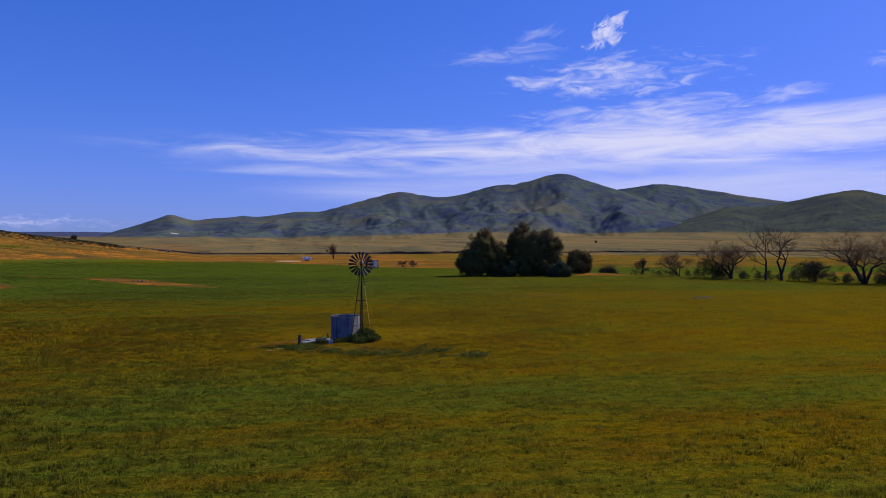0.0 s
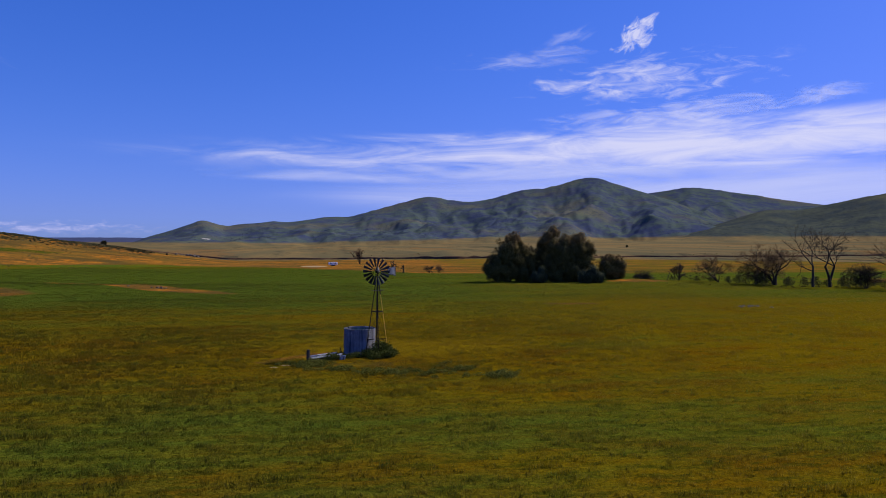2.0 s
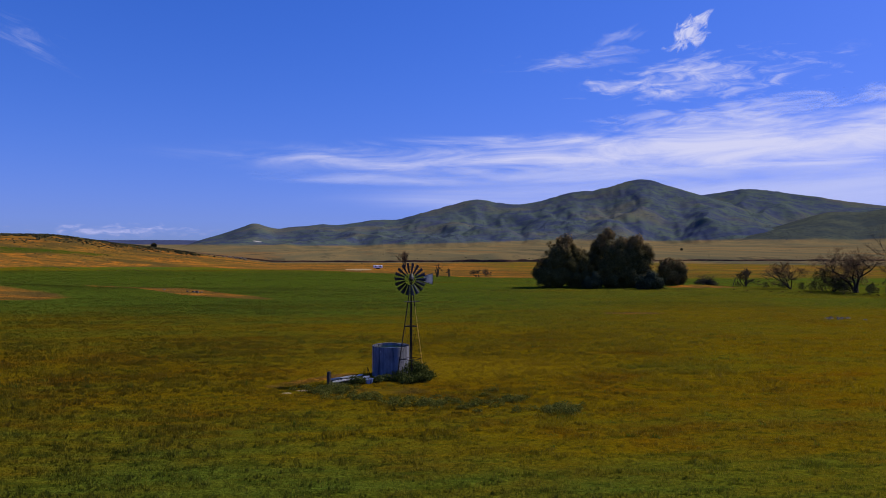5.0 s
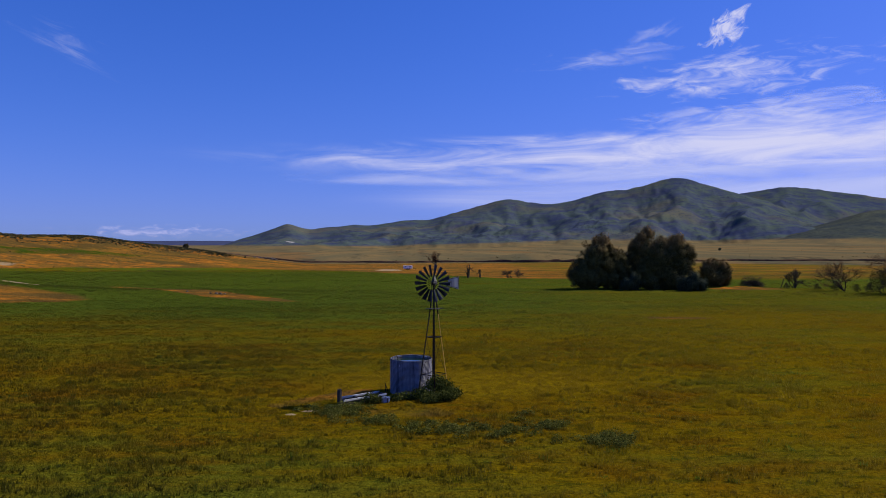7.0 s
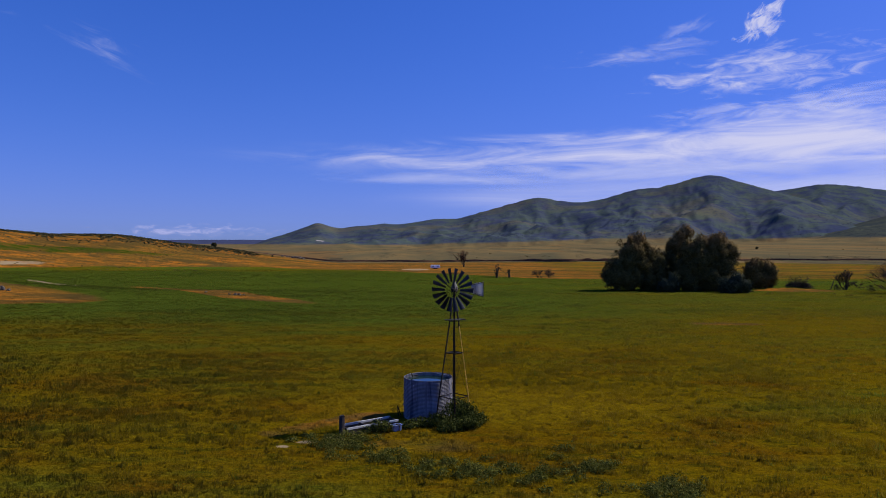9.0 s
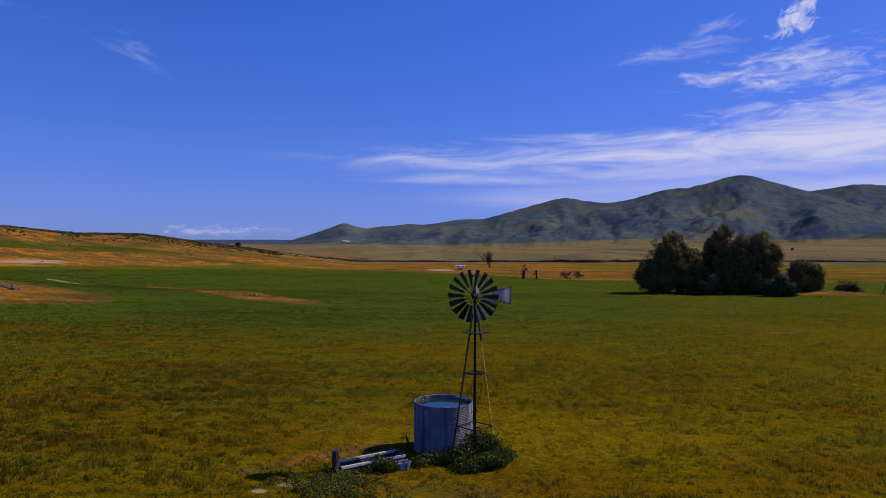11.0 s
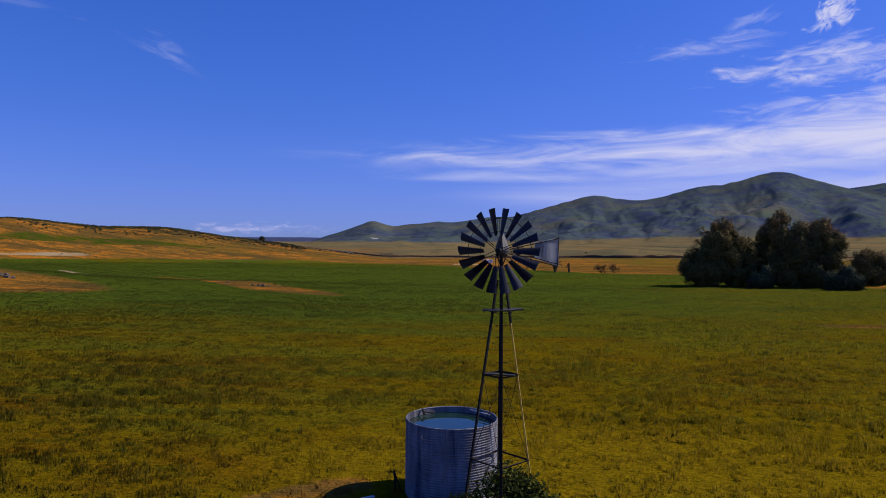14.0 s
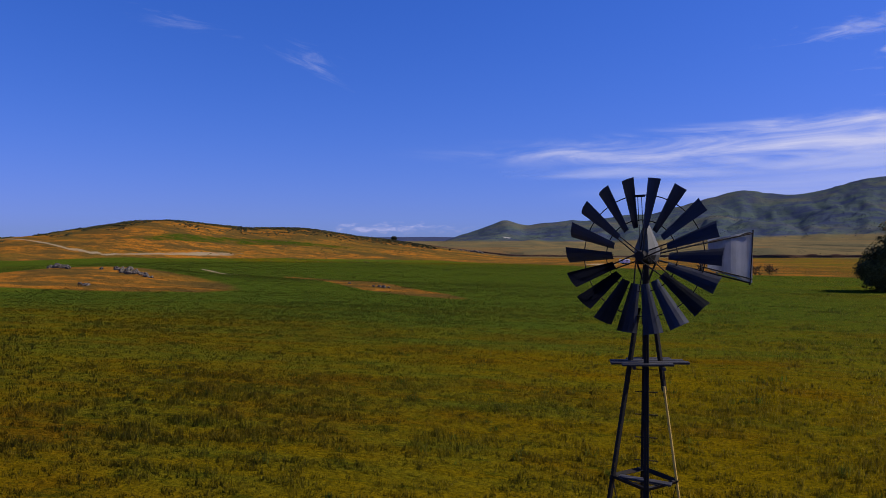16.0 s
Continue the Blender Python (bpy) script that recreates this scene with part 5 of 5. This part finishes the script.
for n, (x, y, s) in enumerate(((109.3, 98.5, 1.75), (112.0, 96.0, 1.0), (124.2, 80.0, 1.6), (128.0, 74.0, 0.8), (92.0, 121.0, 0.45), (137.0, 66.0, 0.9), (121.5, 85.0, 0.6), (117.5, 88.0, 0.7),
                               (105.0, 109.0, 0.6), (107.5, 105.0, 0.55), (115.2, 91.5, 0.6), (132.8, 70.0, 0.7), (126.0, 78.5, 1.5), (87.0, 118.5, 0.5), (90.0, 118.0, 0.4), (103.0, 113.0, 0.5), (119.0, 86.0, 0.8), (130.0, 72.0, 0.6), (135.0, 66.5, 0.7), (140.0, 63.0, 0.8), (98.5, 118.5, 0.45), (108.5, 102.0, 0.7), (111.0, 95.5, 0.8), (114.5, 90.0, 0.75), (122.8, 81.5, 0.8), (129.0, 70.5, 0.8), (133.5, 66.0, 0.8), (143.0, 60.5, 0.8))):
    leafy("creek_bush", [((-0.9 * s, 0, 1.5 * s), (1.5 * s, 1.3 * s, 1.7 * s)), ((1.2 * s, 0.2, 1.0 * s), (1.5 * s, 1.2 * s, 1.2 * s)), ((0.1, 0.2, 2.5 * s), (1.1 * s, 1.0 * s, 1.0 * s))], 200, 0.15, M_SCRUB, (x, y), "dark straggly bush along the creek", "bush", 60 + n, "bushes along the creek", 0.2)

# leaning old post by the creek
lean_post = thing("leaning_post", 96.5, 118.0, float(land(96.5, 118.0)), "old leaning wooden post by the creek", "post")
part("shaft", rod(bmesh.new(), (0, 0, -0.1), (0.9, 0.0, 2.4), 0.11, 0.09, 8), M_POST, lean_post)

# trees far off
for n, (x, y, s) in enumerate(((-125, 369, 0.85), (338, 620, 0.8), (-104, 340, 0.36), (-101, 337, 0.30), (-99, 341, 0.34), (-96, 339, 0.40), (-93, 343, 0.30), (-86, 350, 0.26))):
    leafy("distant_tree", [((-0.8 * s, 0, 1.6 * s), (1.3 * s, 1.3 * s, 1.5 * s)), ((0.8 * s, 0, 1.8 * s), (1.2 * s, 1.2 * s, 1.6 * s)), ((0, 0, 2.6 * s), (1.0 * s, 1.0 * s, 0.9 * s))], 300, 0.4, M_SCRUB, (x, y), "small dark round tree standing far off", "tree", 90 + n, "far trees")


# ---- rocks, scrub and the trailer ----
def boulder(x, y, s, seed, label, sink=0.25):
    rng = np.random.default_rng(seed)
    bm = bmesh.new()
    bmesh.ops.create_icosphere(bm, subdivisions=3, radius=1.0)
    for v in bm.verts:
        p = v.co * 1.3 + Vector((seed * 3.7, 0, 0))
        v.co *= 0.8 + 0.45 * noise.noise(p) + 0.18 * noise.noise(p * 2.7)
        v.co = Vector((v.co.x * s[0], v.co.y * s[1], v.co.z * s[2]))
    me = bm_mesh(bm, "boulder")
    me.materials.append(M_ROCK)
    ob = new("boulder", me)
    ob.matrix_basis = pose(x, y, float(land(x, y)) + s[2] * (1 - 2 * sink) * 0.6, rng.uniform(-15, 15), rng.uniform(-15, 15), rng.uniform(0, 360))
    tagged(ob, label, "rock", "rocks in the meadow")


GREY = "weathered grey boulder on a dry rocky knoll"
rng_rocks = np.random.default_rng(3)
for n, (x, y, s) in enumerate(((-86.0, 94.0, 1.2), (-84.2, 93.6, 1.0), (-88.0, 94.6, 0.9), (-82.6, 92.8, 0.7), (-90.0, 95.5, 0.7), (-80.8, 91.8, 0.8), (-79.4, 91.4, 0.5), (-93, 95, 0.5), (-85, 92.6, 0.7), (-87, 93, 0.6),
                               (-106.0, 98.0, 1.1), (-104.0, 97.0, 0.8), (-108.5, 99.0, 0.8), (-101.5, 95.5, 0.8), (-100.2, 94.8, 0.6),
                               (-82.5, 79.5, 0.6), (-84.0, 80.0, 0.4), (-38.4, 96.6, 0.45), (-37.4, 96.2, 0.5), (-36.6, 96.3, 0.3), (-39.6, 97.0, 0.3), (-45.0, 99.5, 0.35))):
    boulder(x, y, (s * rng_rocks.uniform(0.8, 1.3), s * rng_rocks.uniform(0.7, 1.1), s * rng_rocks.uniform(0.55, 0.85)), n + 1, GREY)
for n in range(9):
    boulder(-79 + rng_rocks.uniform(-9, 8), 385 + rng_rocks.uniform(-8, 8), (rng_rocks.uniform(0.8, 1.9), 1.2, rng_rocks.uniform(0.6, 1.3)), 40 + n, "pale boulder far out on the plain")
for n in range(12):
    boulder(64.3 + rng_rocks.normal() * 2.0, 37 + rng_rocks.normal() * 0.8, (rng_rocks.uniform(0.25, 0.6), 0.3, 0.16), 60 + n, "low heap of grey stones in the meadow")


def hill_scrub():
    """Countless low bushes on the low hill, the bank and the plain."""
    rng = np.random.default_rng(77)
    pts, nor = [], []

    def bush(x, y, r, n=46):
        p, d = lobe_points(rng, n, (x, y, float(land(x, y)) + r * 0.2), (r * 1.6, r * 1.2, r * 0.45), 0.3)
        pts.append(p), nor.append(d * 0.4 + [0.3, 0.0, 0.8])

    count = 12000
    az, d = rng.uniform(14, 54, count), rng.triangular(315, 394, 412, count)
    x, y = -d * np.sin(np.radians(az)), d * np.cos(np.radians(az)) - 11
    c = covers(x, y)
    crowd = smooth(fbm(x / 16, y / 10, 3, 83), 0.42, 0.66) * (0.1 + 0.9 * smooth(d - 1.2 * az, 328, 356)) * (0.45 + 0.55 * smooth(-az, -36, -26))
    for x, y in zip(*(w[(c["lush"] < 0.3) & (c["bare"] < 0.2) & (rng.random(count) < crowd)] for w in (x, y))):
        bush(x, y, rng.uniform(0.15, 0.5), 12)
    for _ in range(140):
        x = rng.uniform(-40, 330)
        bush(x, 392 - 0.1 * x + rng.normal() * 12, rng.uniform(0.15, 0.45))
    for _ in range(26):
        az, d = rng.uniform(-46, 14), rng.uniform(430, 1300)
        bush(-d * math.sin(radians(az)), d * math.cos(radians(az)) - 11, rng.uniform(0.4, 1.0))
    for _ in range(60):
        t = rng.uniform(0, 1)
        bush(40 + 100 * t + rng.normal() * 2, 120 - 52 * t ** 1.3 + rng.normal() * 2.2, rng.uniform(0.1, 0.22))
    p, d = np.concatenate(pts), np.concatenate(nor)
    q, f = leaf_quads(rng, p, 0.26, d, 0.0)
    pts, nor = [], []
    for _ in range(4200):
        # darker bushes crowding along the hill's brow
        az, d = rng.uniform(15, 54), rng.triangular(352, 396, 404)
        x, y = -d * math.sin(radians(az)), d * math.cos(radians(az)) - 11
        if vnoise(x / 9, y / 9, 87) > 0.28 + 0.25 * (az > 36):
            bush(x, y, rng.uniform(0.35, 1.15) * (0.55 + 0.45 * (d > 380)), 14)
    brow, fb = leaf_quads(rng, np.concatenate(pts), 0.50, np.concatenate(nor), 0.0)
    me = mesh_np("brow_scrub", brow, fb)
    me.materials.append(M_SCRUB)
    tagged(new("brow_scrub", me), "dark olive scrub crowding along the low hill's brow", "scrub", kind="stuff")
    me = mesh_np("scrub", q, f)
    me.materials.append(M_HEATH)
    tagged(new("scrub", me), "scattered low dark scrub on the dry slopes", "scrub", kind="stuff")


hill_scrub()


def trailer():
    x, y = 6.0, 272.0
    ob = thing("trailer", x, y, float(land(x, y)), "small white trailer parked by a pale lane far off", "trailer", turn=8)
    part("body", box(bmesh.new(), (4.2, 2.0, 1.35), pose(0, 0, 1.15), 0.12), M_WHITE, ob)
    for wx in (-1.2, 1.0):
        part("window", box(bmesh.new(), (0.8, 0.04, 0.4), pose(wx, -1.015, 1.35), 0.0), M_DARKGLASS, ob)
    for wx in (-0.5, 0.5):
        part("wheel", rod(bmesh.new(), (wx, -1.05, 0.32), (wx, -0.8, 0.32), 0.32, None, 14), M_RUBBER, ob)
        part("wheel", rod(bmesh.new(), (wx, 1.05, 0.32), (wx, 0.8, 0.32), 0.32, None, 14), M_RUBBER, ob)
    part("drawbar", box(bmesh.new(), (1.3, 0.1, 0.1), pose(3.2, 0, 0.5)), M_IRON, ob)
    part("jack", box(bmesh.new(), (0.1, 0.1, 0.5), pose(3.7, 0, 0.25)), M_IRON, ob)


trailer()


# ---- grass ----
def canopy(x, y, height, coarse):
    """Height of the uneven sward: low grass with long drifts and tussocks standing out of it."""
    broad = 0.55 + 0.45 * smooth(fbm(x / 24, y / 13, 3, 71), 0.36, 0.60)
    drift = smooth(fbm(x / (2.4 * coarse), y / (0.9 * coarse), 4, 57), 0.50, 0.74)
    lump = smooth(fbm(x / (0.50 * coarse), y / (0.40 * coarse), 2, 51), 0.40, 0.72)
    tuft = np.clip((0.55 * drift + 0.70 * lump) * broad, 0, 1.2)
    return height * (0.55 + 2.0 * tuft), tuft


def grass(name, x0, x1, y0, y1, per_area, height, width, blades, seed, label, fade=4.0):
    """Countless blades in tufts over a stretch of the meadow, thinning out at its rim."""
    rng = np.random.default_rng(seed)
    n = int((x1 - x0) * (y1 - y0) * per_area)
    x, y = rng.uniform(x0, x1, n), rng.uniform(y0, y1, n)
    coarse = 1.0 if width < 0.035 else 1.2 if width < 0.08 else 1.5 if width < 0.14 else 2.2
    _, thick = canopy(x, y, height, coarse)
    keep = rng.random(n) < 0.7 + 0.5 * smooth(thick, 0.1, 0.6)
    rim = np.minimum(np.minimum(x - x0, x1 - x), np.minimum(y - y0, y1 - y))
    keep &= rng.random(n) < smooth(rim, -0.5, fade)
    keep &= np.hypot(x + 1.31, y - 1.15) > 1.45
    c = covers(x, y)
    keep &= (c["bare"] < 0.4) & (rng.random(n) > c["dry"] * np.where(y > 40, 0.75, 0.2))
    x, y = x[keep], y[keep]
    # here and there a thick tussock
    pick = rng.integers(0, len(x), len(x) // 800)
    lone = np.repeat(pick, 8)
    x = np.concatenate([x, x[lone] + rng.normal(size=len(lone)) * width * 4.5])
    y = np.concatenate([y, y[lone] + rng.normal(size=len(lone)) * width * 2.5])
    tussock = np.concatenate([np.ones(len(x) - len(lone)), np.full(len(lone), 1.6)])
    n = len(x)
    tall, tuft = canopy(x, y, height, coarse)
    dx, dy = 0.08 * coarse, 0.07 * coarse
    slope_x = (canopy(x + dx, y, height, coarse)[0] - canopy(x - dx, y, height, coarse)[0]) / (2 * dx)
    slope_y = (canopy(x, y + dy, height, coarse)[0] - canopy(x, y - dy, height, coarse)[0]) / (2 * dy)
    tall = tussock * tall * rng.uniform(0.75, 1.2, n)
    z = land(x, y)
    base = np.repeat(np.stack([x, y, z - 0.01], -1), blades, 0)
    tall = np.repeat(tall, blades) * rng.uniform(0.6, 1.1, n * blades)
    base[:, :2] += rng.normal(size=(n * blades, 2)) * width * 1.6
    a = rng.uniform(0, 2 * np.pi, n * blades)
    side = np.stack([np.cos(a), np.sin(a), 0 * a], -1) * width / 2
    lean = rng.normal(size=(n * blades, 2)) * 0.24
    tip = base + np.stack([lean[:, 0] * tall, lean[:, 1] * tall, tall], -1)
    v = np.stack([base - side, base + side, tip], 1).reshape(-1, 3)
    f = np.arange(len(v)).reshape(-1, 3)
    c = covers(x, y)
    c["lush"] = np.where(tussock > 1, 1.6, c["lush"])
    c["rank"] = c["rank"] - (0.0, 0.35, 0.7, 0.9)[(coarse > 1) + (coarse > 1.3) + (coarse > 1.8)]
    c.update(tuft=np.clip(tuft, 0, 1), slope_x=1.2 * slope_x, slope_y=1.2 * slope_y)
    me = mesh_np(name, v, f, False, **{k: np.repeat(np.repeat(w, blades), 3) for k, w in c.items()})
    me.materials.append(M_BLADE)
    tagged(new(name, me), label, "grass", kind="stuff")


grass("meadow_grass", -28, 26, -48, -8, 74, 0.13, 0.028, 3, 1, "short green and yellowed meadow grass")
grass("meadow_grass", -28, 28, -12, 26, 76, 0.12, 0.028, 3, 2, "short yellow-green meadow grass round the windmill")
grass("meadow_grass", -50, 72, 22, 70, 16, 0.12, 0.065, 3, 3, "green meadow grass beyond the windmill")
grass("meadow_grass", 22, 60, -34, 26, 24, 0.12, 0.055, 3, 4, "yellowed meadow grass")
grass("meadow_grass", -62, -24, -20, 26, 20, 0.12, 0.060, 3, 5, "green meadow grass")
grass("meadow_grass", -90, 112, 62, 122, 6.5, 0.12, 0.115, 3, 6, "green meadow grass towards the trees", 10.0)
grass("meadow_grass", 56, 130, -20, 70, 6.5, 0.12, 0.115, 3, 7, "yellowed meadow grass towards the creek", 8.0)
grass("meadow_grass", -110, -46, 10, 70, 6.5, 0.12, 0.115, 3, 8, "green meadow grass", 8.0)
grass("meadow_grass", -190, 150, 112, 262, 1.5, 0.13, 0.23, 2, 9, "green meadow grass at the far side", 10.0)
